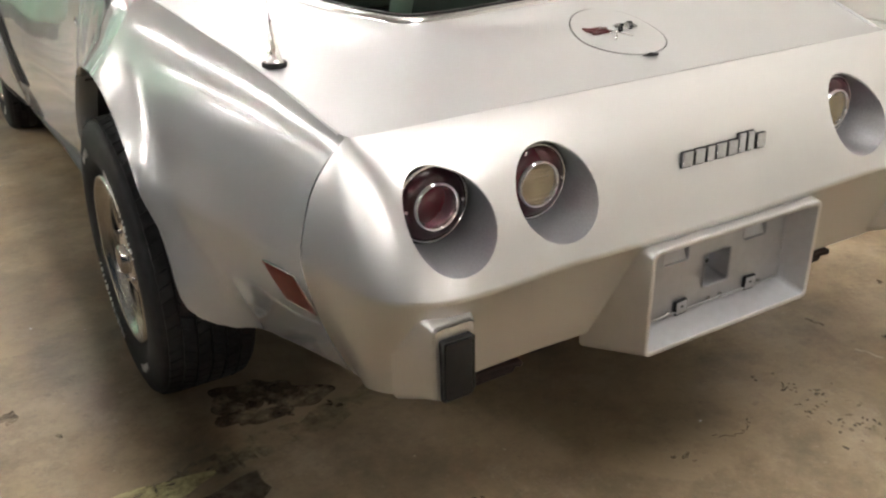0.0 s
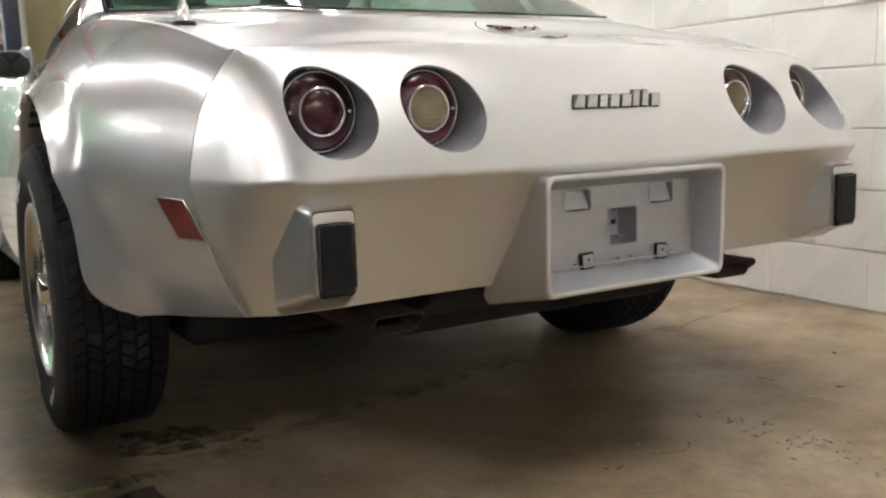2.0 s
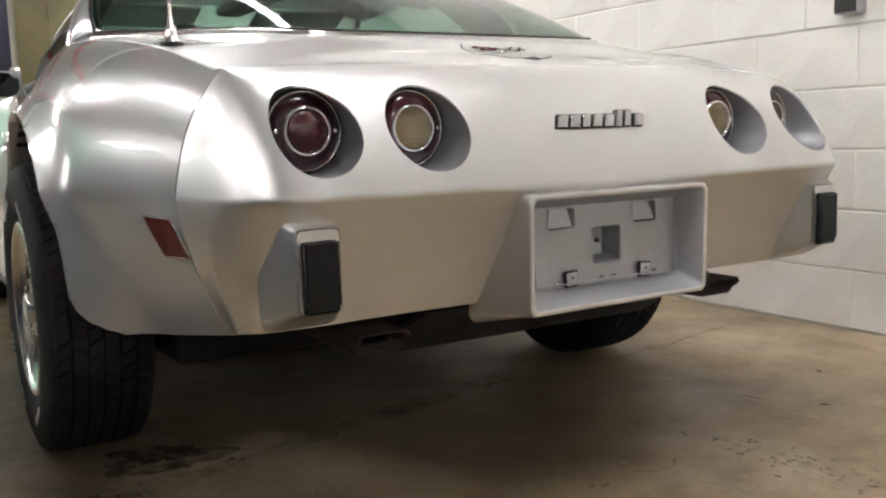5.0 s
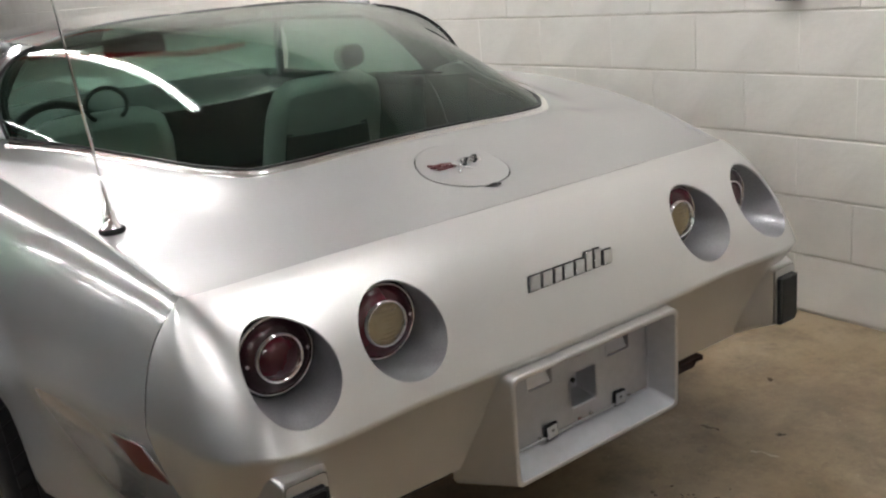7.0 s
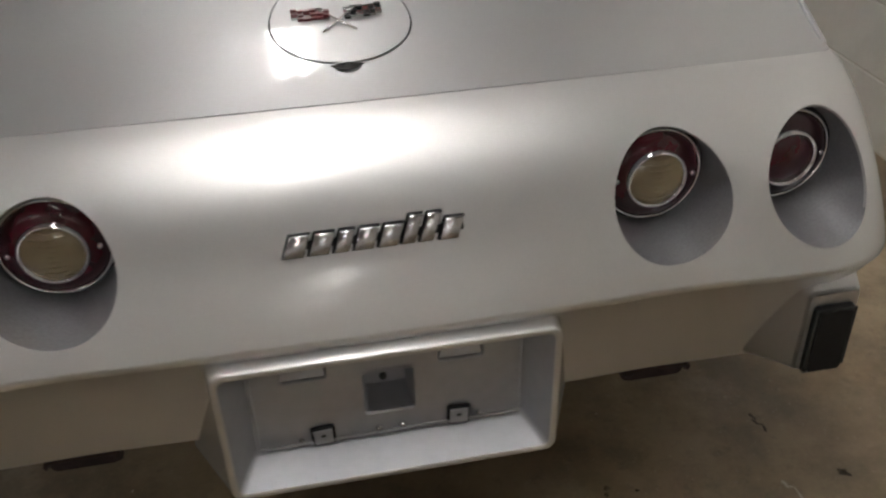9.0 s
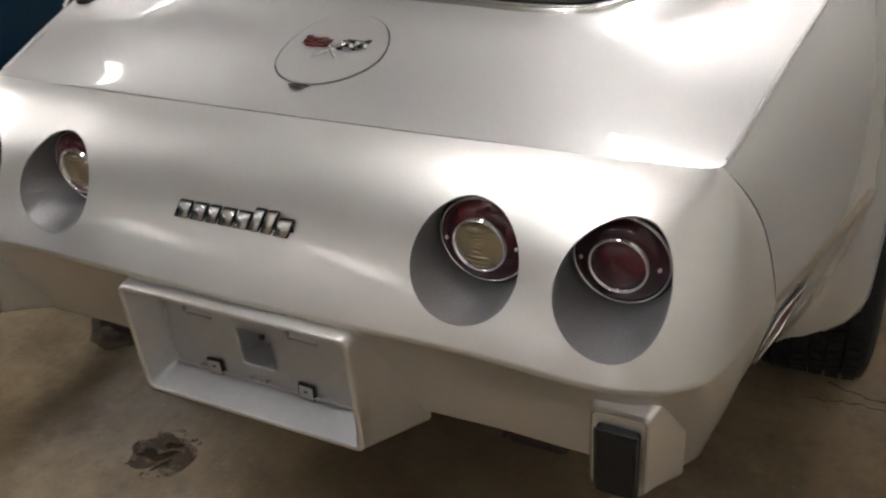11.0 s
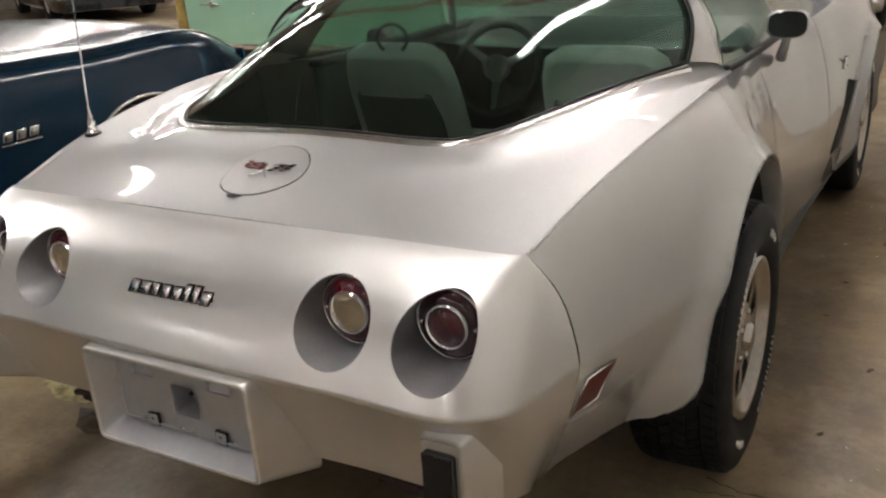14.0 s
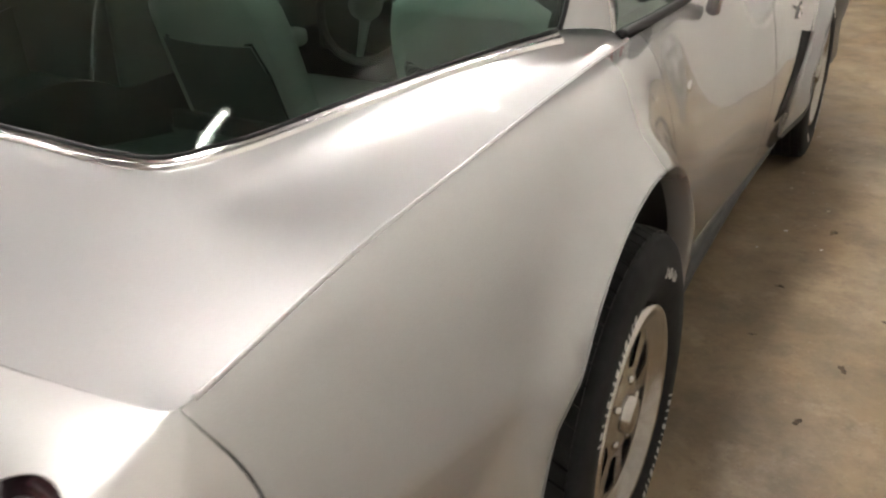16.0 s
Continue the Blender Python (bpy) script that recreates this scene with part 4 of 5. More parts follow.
def make_wheel(name, radius, width, at, out):
    """A wheel on the flank; out is +1 or -1 across the car."""
    wheel = part(name, tyre_mesh(radius, width), TYRE, coupe, "black radial tyre on a slotted alloy wheel")
    wheel.location = at
    w = width / 2
    verts, faces = [], []
    lanes, count = 6, 66
    for k in range(lanes):
        x0 = -0.82 * w + 1.64 * w * (k + 0.10) / lanes
        x1 = -0.82 * w + 1.64 * w * (k + 0.90) / lanes
        for i in range(count):
            a0 = 2 * math.pi * (i + 0.5 * (k % 2)) / count
            a1 = a0 + 2 * math.pi / count * 0.86
            o = len(verts)
            sk = 0.018 * (1 if k % 2 else -1)
            for x, dx, drop in ((x0, -sk, 0.004 if k == 0 else 0), (x1, sk, 0.004 if k == lanes - 1 else 0)):
                for a in (a0 + dx, a1 + dx):
                    for r in (radius - 0.012, radius - drop):
                        verts.append((x, r * math.cos(a), r * math.sin(a)))
            faces += [tuple(o + q for q in f) for f in ((1, 3, 7, 5), (0, 2, 3, 1), (4, 5, 7, 6), (0, 1, 5, 4), (2, 6, 7, 3))]
    part("tread", solid(verts, faces), TYRE, wheel, "worn block tread")
    # raised white marks on the wall
    for start, kinds in ((20, 14), (200, 14), (140, 6), (320, 6)):
        for i in range(kinds):
            a = math.radians(start + 3.6 * i)
            m = Matrix.Rotation(a, 4, "X") @ Matrix.Translation((out * (w * 0.985), 0, 0.262))
            own = box((0.005, 0.0045 if i % 3 else 0.011, 0.021 if i % 2 else 0.015), (0, 0, 0), bevel=0.0015)
            bmesh.ops.transform(own, matrix=m, verts=own.verts)
            part("sidewall_mark", own, WHITE_MARK, wheel, "raised white sidewall marking")
    # slotted wheel
    slots = []
    for i in range(8):
        a = 2 * math.pi * (i + 0.5) / 8
        pts = [(0.084, -0.015), (0.090, -0.019), (0.138, -0.033), (0.147, -0.028), (0.150, 0.0), (0.147, 0.028), (0.138, 0.033), (0.090, 0.019), (0.084, 0.015)]
        slots.append([(r * math.cos(a) - t * math.sin(a), r * math.sin(a) + t * math.cos(a)) for r, t in pts][::1])

    def dish(u, v):
        r = np.hypot(u, v)
        depth = 0.084 + 0.008 * np.clip((0.085 - r) / 0.03, 0, 1) - 0.002 * np.clip((r - 0.160) / 0.012, 0, 1)
        return np.stack([out * depth, out * u, v], -1)
    part("rim", sheet(ring(0, 0, 0.168, 64), slots, 0.012, dish), RIM, wheel, "slotted cast alloy wheel", thick=0.005)
    part("drum", lathe([(out * 0.03, 0.166), (out * 0.045, 0.166), (out * 0.045, 0.0003)], "x", 40), DARK, wheel, "dark brake behind the slots")
    x = out * w
    part("rim_lip", lathe([(x * 0.68, 0.157), (x * 0.71, 0.161), (x * 0.75, 0.170), (x * 0.80, 0.179), (x * 0.86, 0.187), (x * 0.91, 0.191), (x * 0.94, 0.197), (x * 0.91, 0.204), (x * 0.6, 0.206)], "x", 64), RIM, wheel, "polished rim lip")
    part("hub_cap", lathe([(x * 0.7, 0.036), (x * 0.89, 0.034), (x * 0.92, 0.028), (x * 0.935, 0.015), (x * 0.935, 0.0003)], "x", 32), RIM, wheel, "centre cap")
    for i in range(5):
        a = 2 * math.pi * i / 5
        part("lug_nut", lathe([(x * 0.70, 0.009), (x * 0.80, 0.008), (x * 0.81, 0.0003)], "x", 8, (0, 0.062 * math.cos(a), 0.062 * math.sin(a))), RIM, wheel)
    part("brake_disc", lathe([(x * 0.1, 0.168), (x * 0.14, 0.168), (x * 0.14, 0.02)], "x", 40), DARK, wheel)
    return wheel


for side in (-1, 1):
    make_wheel("rear_wheel", 0.338, 0.235, (0.757 if side > 0 else -0.770, 1.02, 0.337), side)
    make_wheel("front_wheel", 0.338, 0.225, (side * 0.752, 3.54, 0.337), side)

# underside
pan = box((1.24, 3.3, 0.10), (0, 2.35, 0.27), bevel=0.02)
box((0.96, 0.80, 0.12), (0, 0.66, 0.44), bevel=0.03, bm=pan)
part("floor_pan", pan, DARK, coupe, "dark underside")
part("spare_wheel_tub", box((0.74, 0.62, 0.13), (-0.02, 0.50, 0.345), turn=Matrix.Rotation(radians(-4), 4, "X"), bevel=0.05), DARK, coupe, "black spare wheel carrier")
part("rear_axle", tube([(-0.68, 1.045, 0.33), (-0.2, 1.045, 0.33), (0, 1.045, 0.33), (0.2, 1.045, 0.33), (0.68, 1.045, 0.33)], [0.03, 0.03, 0.09, 0.03, 0.03], 12), DARK, coupe)
part("rear_lower_panel", grid(lambda a, b: np.stack([0.36 * a, 0.09 + 0.10 * b, 0.400 - 0.05 * b], -1), 15, 4), DARK, coupe, thick=0.01)
for side in (-1, 1):
    rows = [(0.36, 0.050, 0.335, 0.375), (0.10, 0.050, 0.335, 0.375), (0.096, 0.046, 0.339, 0.371), (0.25, 0.046, 0.339, 0.371)]
    part("exhaust_tip", loft([[(side * 0.42 + px, py, pz) for px, py, pz in loop_rect(hw, za, zb, lambda z: y0 + 0.6 * (0.375 - z) * (y0 < 0.2), 0.010)] for y0, hw, za, zb in rows], True),
               RUSTY, coupe, "rust-brown exhaust tip")
    part("exhaust_pipe", tube([(side * 0.42, 0.30, 0.355), (side * 0.42, 0.6, 0.36), (side * 0.3, 1.0, 0.30), (side * 0.25, 2.0, 0.22)], 0.03, 10), DARK, coupe)
    part("inner_tub", box((0.02, 3.0, 0.45), (side * 0.635, 2.45, 0.45)), DARK, coupe)

# cabin
part("cargo_floor", grid(lambda a, b: np.stack([(0.36 + 0.22 * b) * a, 0.52 + 0.92 * b, 0.82 - 0.26 * b**0.5], -1), 15, 15), CARPET, coupe, "dark carpeted luggage floor", thick=0.02)
part("cabin_floor", box((1.3, 1.5, 0.03), (0, 2.05, 0.36)), CARPET, coupe)
for side in (-1, 1):
    part("cabin_side", grid(lambda a, b: np.stack([side * (win_x(0.50 + 0.60 * (a + 1) / 2) + 0.02 - 0.03 * (1 - b)), 0.50 + 0.60 * (a + 1) / 2, 0.60 + 0.30 * b + 0.03 * (a + 1) / 2 * b], -1), 20, 5), TRIM_DARK, coupe, thick=0.01)
    card = part("door_card", box((0.05, 1.15, 0.46), (side * 0.655, 1.95, 0.68), bevel=0.02), VINYL_SHADE, coupe, "dark grey door panel")
    part("arm_rest", box((0.07, 0.55, 0.06), (side * 0.62, 1.85, 0.66), bevel=0.02), SEAT, card)
    part("door_cap", box((0.06, 1.15, 0.03), (side * 0.66, 1.95, 0.91), bevel=0.012), TRIM_DARK, card)


def seat(x):
    s = part("bucket_seat", box((0.50, 0.54, 0.15), (x, 1.86, 0.47), bevel=0.045), SEAT, coupe, "pale grey leather bucket seat")
    m = Matrix.Rotation(radians(-17), 4, "X")
    back = grid(lambda a, b: np.stack([x + a * (0.178 - 0.012 * b - 0.02 * b**12), 1.58 - 0.19 * b - 0.03 * (1 - a * a), 0.42 + 0.515 * b - 0.014 * (np.abs(a)**8)], -1), 25, 21)
    part("seat_back", back, SEAT, s, "high pale grey seat back", thick=0.0)
    front = grid(lambda a, b: np.stack([x + a * (0.178 - 0.012 * b - 0.02 * b**12), 1.66 - 0.19 * b + 0.03 * (1 - a * a), 0.42 + 0.515 * b - 0.014 * (np.abs(a)**8)], -1), 25, 21, flip=True)
    part("seat_cushion_back", front, SEAT, s)
    rimline = [(x + a * (0.178 - 0.012 * b - 0.02 * b**12), 1.62 - 0.19 * b, 0.42 + 0.515 * b - 0.014 * abs(a)**8) for a, b in
               [(-1, q / 12) for q in range(13)] + [(-1 + q / 6, 1) for q in range(1, 12)] + [(1, 1 - q / 12) for q in range(13)]]
    part("seat_piping", tube(rimline, 0.042, 10), SEAT, s)
    def behind(a, b, out):
        return np.stack([x + a * (0.178 - 0.012 * b), 1.58 - 0.19 * b - 0.03 * (1 - a * a) - out, 0.42 + 0.515 * b], -1)
    outline = np.array([(-0.96, 0.06), (-0.92, 0.76), (0.74, 0.76), (0.84, 0.60), (0.88, 0.06)])
    part("seat_fold", tube(behind(outline[:, 0], outline[:, 1], 0.002).tolist(), 0.004, 8), TRIM_DARK, s, "dark seam of the folding seat back")
    if x < 0:
        belt = [(x + 0.02 + 0.055 * math.cos(q), 1.385, 0.995 + 0.045 * math.sin(q)) for q in np.linspace(-0.9, math.pi + 0.9, 20)]
        part("belt_guide", tube(belt, 0.006, 8), TRIM_DARK, s, "dark seat belt guide loop")
    # dark sheet that stands in for shade behind the lower seat back
    part("seat_pocket", grid(lambda a, b: behind(-0.94 + (0.5 + 0.5 * a) * (1.80 - 0.12 * np.clip(b - 0.75, 0, 1) * 4), 0.06 + 0.69 * b, 0.010), 15, 9, flip=True), VINYL_SHADE, s, "lower seat back, coloured dark for the shade there", thick=0.004)


seat(-0.37), seat(0.34)
part("centre_console", box((0.20, 1.2, 0.24), (0, 1.95, 0.50), bevel=0.03), TRIM_DARK, coupe)
part("rear_bulkhead", box((1.1, 0.03, 0.22), (0, 1.44, 0.50), bevel=0.01), TRIM_DARK, coupe)
part("dashboard", grid(lambda a, b: np.stack([0.62 * a, 2.22 + 0.32 * b, 0.60 + 0.33 * np.sin(b * math.pi / 2)**0.5], -1), 25, 15, b0=0.0), VINYL_SHADE, coupe, "dark grey dashboard", thick=0.02)
wheel_m = Matrix.Translation((-0.315, 2.06, 0.79)) @ Matrix.Rotation(radians(68), 4, "X")
own = tube([wheel_m @ Vector((0.170 * math.cos(a), 0.170 * math.sin(a), 0)) for a in np.linspace(0, 2 * math.pi, 40, endpoint=False)], 0.014, 10, closed=True)
steer = part("steering_wheel", own, TRIM_DARK, coupe, "dark three-spoke steering wheel")
for a in (90, 210, 330):
    c, s_ = math.cos(radians(a + 180)), math.sin(radians(a + 180))
    part("spoke", tube([wheel_m @ Vector((0.04 * c, 0.04 * s_, 0.0)), wheel_m @ Vector((0.166 * c, 0.166 * s_, 0))], [0.017, 0.010], 8), TUNNEL, steer)
part("horn_button", merge(None, lathe([(-0.03, 0.05), (0.0, 0.052), (0.015, 0.045), (0.02, 0.0003)], "z", 28)), SEAT, steer).matrix_basis = wheel_m @ pose(0, 0, 0, 180)
part("steering_column", tube([(-0.315, 2.09, 0.78), (-0.315, 2.4, 0.66)], 0.035, 12), TRIM_DARK, steer)
part("rear_view_mirror", box((0.22, 0.02, 0.06), (0.0, 2.13, 1.10), bevel=0.012), BLACK, coupe)
for x in (-0.47, 0.44):
    part("sun_visor", box((0.36, 0.14, 0.015), (x * 0.62, 2.08, 1.155), turn=Matrix.Rotation(radians(-22), 4, "X"), bevel=0.006), SEAT, coupe)
part("roof_brace", box((0.10, 0.62, 0.03), (0, 1.75, ROOF_Z - 0.03), bevel=0.01), TRIM_DARK, coupe)
part("head_lining", grid(lambda a, b: np.stack([0.50 * a, 1.42 + 0.06 * b, ROOF_Z - 0.035 - 0.03 * a * a], -1), 9, 3), TRIM_DARK, coupe, thick=0.01)

# mirrors, handles, vents
for side in (-1, 1):
    shell = bmesh.new()
    bmesh.ops.create_uvsphere(shell, u_segments=28, v_segments=16, radius=1.0)
    for v in shell.verts:
        x, y, z = v.co
        v.co = (0.062 * math.copysign(abs(x)**0.62, x), (0.06 if y > 0 else 0.012) * y, 0.044 * math.copysign(abs(z)**0.62, z))
    bmesh.ops.transform(shell, matrix=pose(side * 0.747, 1.935, 0.974, 0, 0, side * 10), verts=shell.verts)
    for f in shell.faces:
        f.smooth = True
    shift = Vector((-0.043, 0.045, -0.065)) if side < 0 else Vector()
    bmesh.ops.translate(shell, vec=shift, verts=shell.verts)
    mirror = part("door_mirror", shell, SILVER, coupe, "silver sports door mirror")
    face = lathe([(-0.012, 0.0003), (-0.013, 0.5), (-0.0135, 0.9), (-0.008, 0.96)], "y", 32)
    for v in face.verts:
        v.co.x, v.co.z = 0.0585 * math.copysign(abs(v.co.x)**0.68, v.co.x), 0.0412 * math.copysign(abs(v.co.z)**0.68, v.co.z)
    bmesh.ops.transform(face, matrix=pose(side * 0.747, 1.933, 0.974, 0, 0, side * 10), verts=face.verts)
    bmesh.ops.translate(face, vec=shift, verts=face.verts)
    part("mirror_glass", face, material("mirror_silvering", (0.05, 0.06, 0.06), 0.05, 1.0), mirror, "dark mirror glass")
    part("mirror_foot", tube([(side * 0.745, 1.955, 0.955), (side * 0.735, 1.99, 0.91), (side * 0.715, 2.05, 0.855)], [0.016, 0.014, 0.020], 12), SILVER, mirror)
    part("door_lock", lathe([(0, 0.012), (0.004, 0.011), (0.005, 0.0003)], "x", 16, (side * 0.80, 1.475, 0.815)), CHROME, coupe)
    y0, z0 = 2.98, 0.50
    vent = [(2.80, 0.35), (2.93, 0.345), (3.075, 0.60), (2.975, 0.625)]

    def on_side(y, z, up):
        p = body(side * (y + SIDE), heights_to_w(y + SIDE, z))
        p[..., 0] += side * up
        return p
    part("fender_vent", sheet(vent[::side], [], 0.03, lambda y, z: on_side(y, z, 0.003)), DARK, coupe, "dark fender vent", thick=0.002)
    part("vent_edge", tube(on_side(np.array([2.935, 3.08]), np.array([0.345, 0.60]), 0.012).tolist(), 0.012, 8), SILVER, coupe)
    part("rocker_moulding", tube([(side * 0.765, 1.46, 0.20), (side * 0.752, 1.9, 0.195), (side * 0.752, 2.5, 0.195), (side * 0.77, 3.1, 0.195)], 0.02, 8), TRIM_DARK, coupe, "dark sill moulding")
    for q in (-1, 1):
        c = on_side(np.array([2.93]), np.array([0.70]), 0.004)[0]
        part("fender_flag", tube([c + (0, -0.03 * q, -0.02), c + (0, 0.03 * q, 0.02)], 0.005, 6), BRIGHT, coupe)


# ---- block wall ----
east = part("wall_east", box((0.2, 53, CEIL_Z), (WALL_X + 0.103, 8.5, CEIL_Z / 2)), MORTAR)
tagged(east, "cream painted concrete block wall", "wall", kind="structure")
BLOCK_L, BLOCK_H, JOINT = 0.4064, 0.2032, 0.006


def block_shape(y, z, length=BLOCK_L):
    hl, hh, d, c, cy = length / 2 - 0.0006, BLOCK_H / 2 - JOINT / 2, 0.004, 0.003, 0.0008
    v = [(0.0, y - hl, z - hh), (0.0, y + hl, z - hh), (0.0, y + hl, z + hh), (0.0, y - hl, z + hh),
         (-d, y - hl + cy, z - hh + c), (-d, y + hl - cy, z - hh + c), (-d, y + hl - cy, z + hh - c), (-d, y - hl + cy, z + hh - c)]
    return v, [(4, 7, 6, 5), (0, 4, 5, 1), (1, 5, 6, 2), (2, 6, 7, 3), (3, 7, 4, 0)]


v, f = block_shape(0, 0)
bm = solid(v, f)
block_mesh = bpy.data.meshes.new("block")
bm.to_mesh(block_mesh)
bm.free()
block_mesh.materials.append(BLOCK)
rest_v, rest_f = [], []
rng = random.Random(4)
for row in range(16):
    z = 0.005 + BLOCK_H * (row + 0.5)
    for k in range(-42, 80):
        y = (k + 0.5 * (row % 2)) * BLOCK_L
        if 0.0 < y < 6.5 and row < 10:
            ob = new("block", block_mesh)
            ob.parent = east
            ob.location = (WALL_X + 0.003 - rng.random() * 0.0015, y, z)
        elif z + 0.1 < CEIL_Z:
            v, f = block_shape(y, z)
            o = len(rest_v)
            rest_v += [(p[0] + WALL_X + 0.003, p[1], p[2]) for p in v]
            rest_f += [tuple(i + o for i in q) for q in f]
rest = part("blockwork", solid(rest_v, rest_f), BLOCK, east)
rest["kind"] = "stuff"


# ---- other vehicles ----
def plain_wheel(parent, name, at, radius, width, out, rim_mat):
    w = width / 2
    prof = [(-w * 0.62, 0.19), (-w, radius - 0.09), (-w * 0.96, radius - 0.03), (-w * 0.8, radius)]
    prof = prof + [(-a, r) for a, r in prof[::-1]]
    wh = part(name, lathe(prof, "x", 48, at), TYRE, parent, "black tyre on a bright wheel")
    x = out * w
    part("rim", lathe([(x * 0.3, 0.19), (x * 0.85, 0.195), (x * 0.8, 0.17), (x * 0.35, 0.15), (x * 0.45, 0.08), (x * 0.8, 0.06), (x * 0.8, 0.0003)], "x", 40, at), rim_mat, wh, "bright steel rim")
    for i in range(5):
        a = 2 * math.pi * i / 5
        part("spoke", box((0.02, 0.05, 0.10), (0, 0, 0), turn=Matrix.Translation((at[0] + x * 0.55, at[1] - 0.115 * math.sin(a), at[2] + 0.115 * math.cos(a))) @ Matrix.Rotation(a, 4, "X"), bevel=0.008), rim_mat, wh)
    return wh


def saloon(name, label, mat, m, half=0.95, length=5.1, belt=0.86, roof=1.32):
    """A large two-door saloon, nose towards +y, its middle at the origin."""
    car = thing(name, label, "car", m)
    e = length / 2
    arches = ((-1.42, 0.36, 0.37), (e - 0.80, 0.36, 0.37))
    wide = curve((-e, -e + 0.25, -1.4, 0, e - 1.0, e - 0.3, e), (half - 0.12, half - 0.04, half, half - 0.03, half, half - 0.02, half - 0.10))
    top = curve((-e, -e + 0.3, -1.2, 0, e - 1.0, e - 0.25, e), (belt - 0.12, belt - 0.04, belt + 0.03, belt, belt - 0.01, belt - 0.04, belt - 0.14))

    def flank(y, w, side):
        hx, zt = wide(y), top(y)
        v = np.clip(w, 0, 1)
        z = 0.20 + (zt - 0.20) * v
        x = hx - 0.07 * np.clip(1 - v / 0.3, 0, 1)**2 - 0.05 * np.clip((v - 0.6) / 0.4, 0, 1)**2 - 0.05 * np.clip((v - 0.93) / 0.07, 0, 1)**2
        for cy, cz, r in arches:
            d = np.hypot(y - cy, z - cz)
            x = x + 0.012 * np.exp(-((d - r) / 0.03)**2)
        return np.stack([side * x, y, z], -1)
    for side in (-1, 1):
        spans = (("quarter_panel", -e, -0.55), ("door", -0.545, 0.92), ("fender", 0.925, e))
        for pname, y0, y1 in spans:
            ys = np.linspace(y0, y1, 70)
            low = []
            for y in ys:
                w = 0.0
                for cy, cz, r in arches:
                    if abs(y - cy) < r:
                        w = (cz + math.sqrt(r * r - (y - cy)**2) - 0.2) / (float(top(y)) - 0.2)
                low.append((y, max(0.0, w)))
            loop = low + [(y1, 1.0), (y0, 1.0)]
            loop = loop if side > 0 else loop[::-1]
            part(pname, sheet(loop, [], 0.05, lambda u, v: flank(u, v, side)), mat, car, thick=0.006)
        for cy, cz, r in arches:
            wheel = plain_wheel(car, "wheel", (side * (half - 0.14), cy, 0.34), 0.34, 0.22, side, CHROME)
            pts = [flank(np.array([cy + r * math.cos(a)]), np.array([(cz + r * math.sin(a) - 0.2) / (float(top(cy)) - 0.2)]), side)[0] for a in np.linspace(0.0, math.pi, 24)]
            part("arch_trim", tube(pts, 0.009, 6), BRIGHT, car, "bright wheel arch trim")
            well = lathe([(side * (half - 0.06), r * 0.98), (side * (half - 0.4), r * 0.98), (side * (half - 0.4), 0.02)], "x", 32, (0, cy, cz))
            bmesh.ops.delete(well, geom=[v for v in well.verts if v.co.z < 0.3], context="VERTS")
            part("wheel_well", well, DARK, car)
        part("belt_trim", tube([flank(np.array([y]), np.array([1.0]), side)[0] + (0, 0, 0.004) for y in np.linspace(-e + 0.05, e - 0.03, 40)], 0.006, 6), BRIGHT, car, "thin bright edge")
        part("sill_trim", tube([(side * (half - 0.065), y, 0.215) for y in np.linspace(-1.0, 1.1, 8)], 0.014, 6), BRIGHT, car)
    lid = lambda y0, y1, up: grid(lambda a, b: np.stack([a * (wide(y0 + (y1 - y0) * b) - 0.096), y0 + (y1 - y0) * b, top(y0 + (y1 - y0) * b) + up * (1 - np.abs(a)**2.5) - 0.012 * np.exp(-((np.abs(a) - 0.86) / 0.02)**2)], -1), 33, 25)
    part("bonnet", lid(0.62, e, 0.05), mat, car, "long bonnet", thick=0.01)
    part("boot_lid", lid(-e, -1.35, 0.03), mat, car, thick=0.01)
    part("cowl", lid(-1.36, 0.63, 0.0), TRIM_DARK, car, thick=0.01)
    for q, nm in ((1, "nose"), (-1, "tail")):
        part(nm, grid(lambda a, b: np.stack([q * a * (wide(q * e + 0 * a) - 0.02), q * (e + 0.03 * (1 - a * a)) - q * 0.02 * b, 0.22 + (top(q * e + 0 * a) - 0.22) * b], -1), 21, 9), mat, car, thick=0.01)
        part("bumper", tube([(-half + 0.06, q * (e - 0.06), 0.46), (-half + 0.16, q * (e + 0.08), 0.46), (0, q * (e + 0.12), 0.46), (half - 0.16, q * (e + 0.08), 0.46), (half - 0.06, q * (e - 0.06), 0.46)], 0.055, 12), CHROME, car, "chrome bumper")
        for sx in (-1, 1):
            for dx in ((0.72, 0.54) if q > 0 else (0.66,)):
                lampp = lathe([(q * (e + 0.0), 0.085), (q * (e + 0.035), 0.08), (q * (e + 0.05), 0.05), (q * (e + 0.055), 0.0003)], "y", 24, (sx * dx, 0, 0.62))
                part("headlamp" if q > 0 else "tail_lamp", lampp, CHROME if q > 0 else RED_LENS, car)
    part("grille", box((0.7, 0.04, 0.16), (0, e + 0.02, 0.62), bevel=0.01), TRIM_DARK, car)

    def house(a, b):
        """Round the cabin: a from -1 to 1 goes once round."""
        t = a * math.pi
        c, s = np.cos(t), np.sin(t)
        sq = lambda v: np.sign(v) * np.abs(v)**0.35
        lo = np.stack([(half - 0.17) * sq(s), -0.42 + 1.18 * sq(c), 0 * t + belt + 0.0], -1)
        hi = np.stack([(half - 0.36) * sq(s), -0.52 + 0.58 * sq(c), 0 * t + roof - 0.02], -1)
        return lo + (hi - lo) * b[..., None]
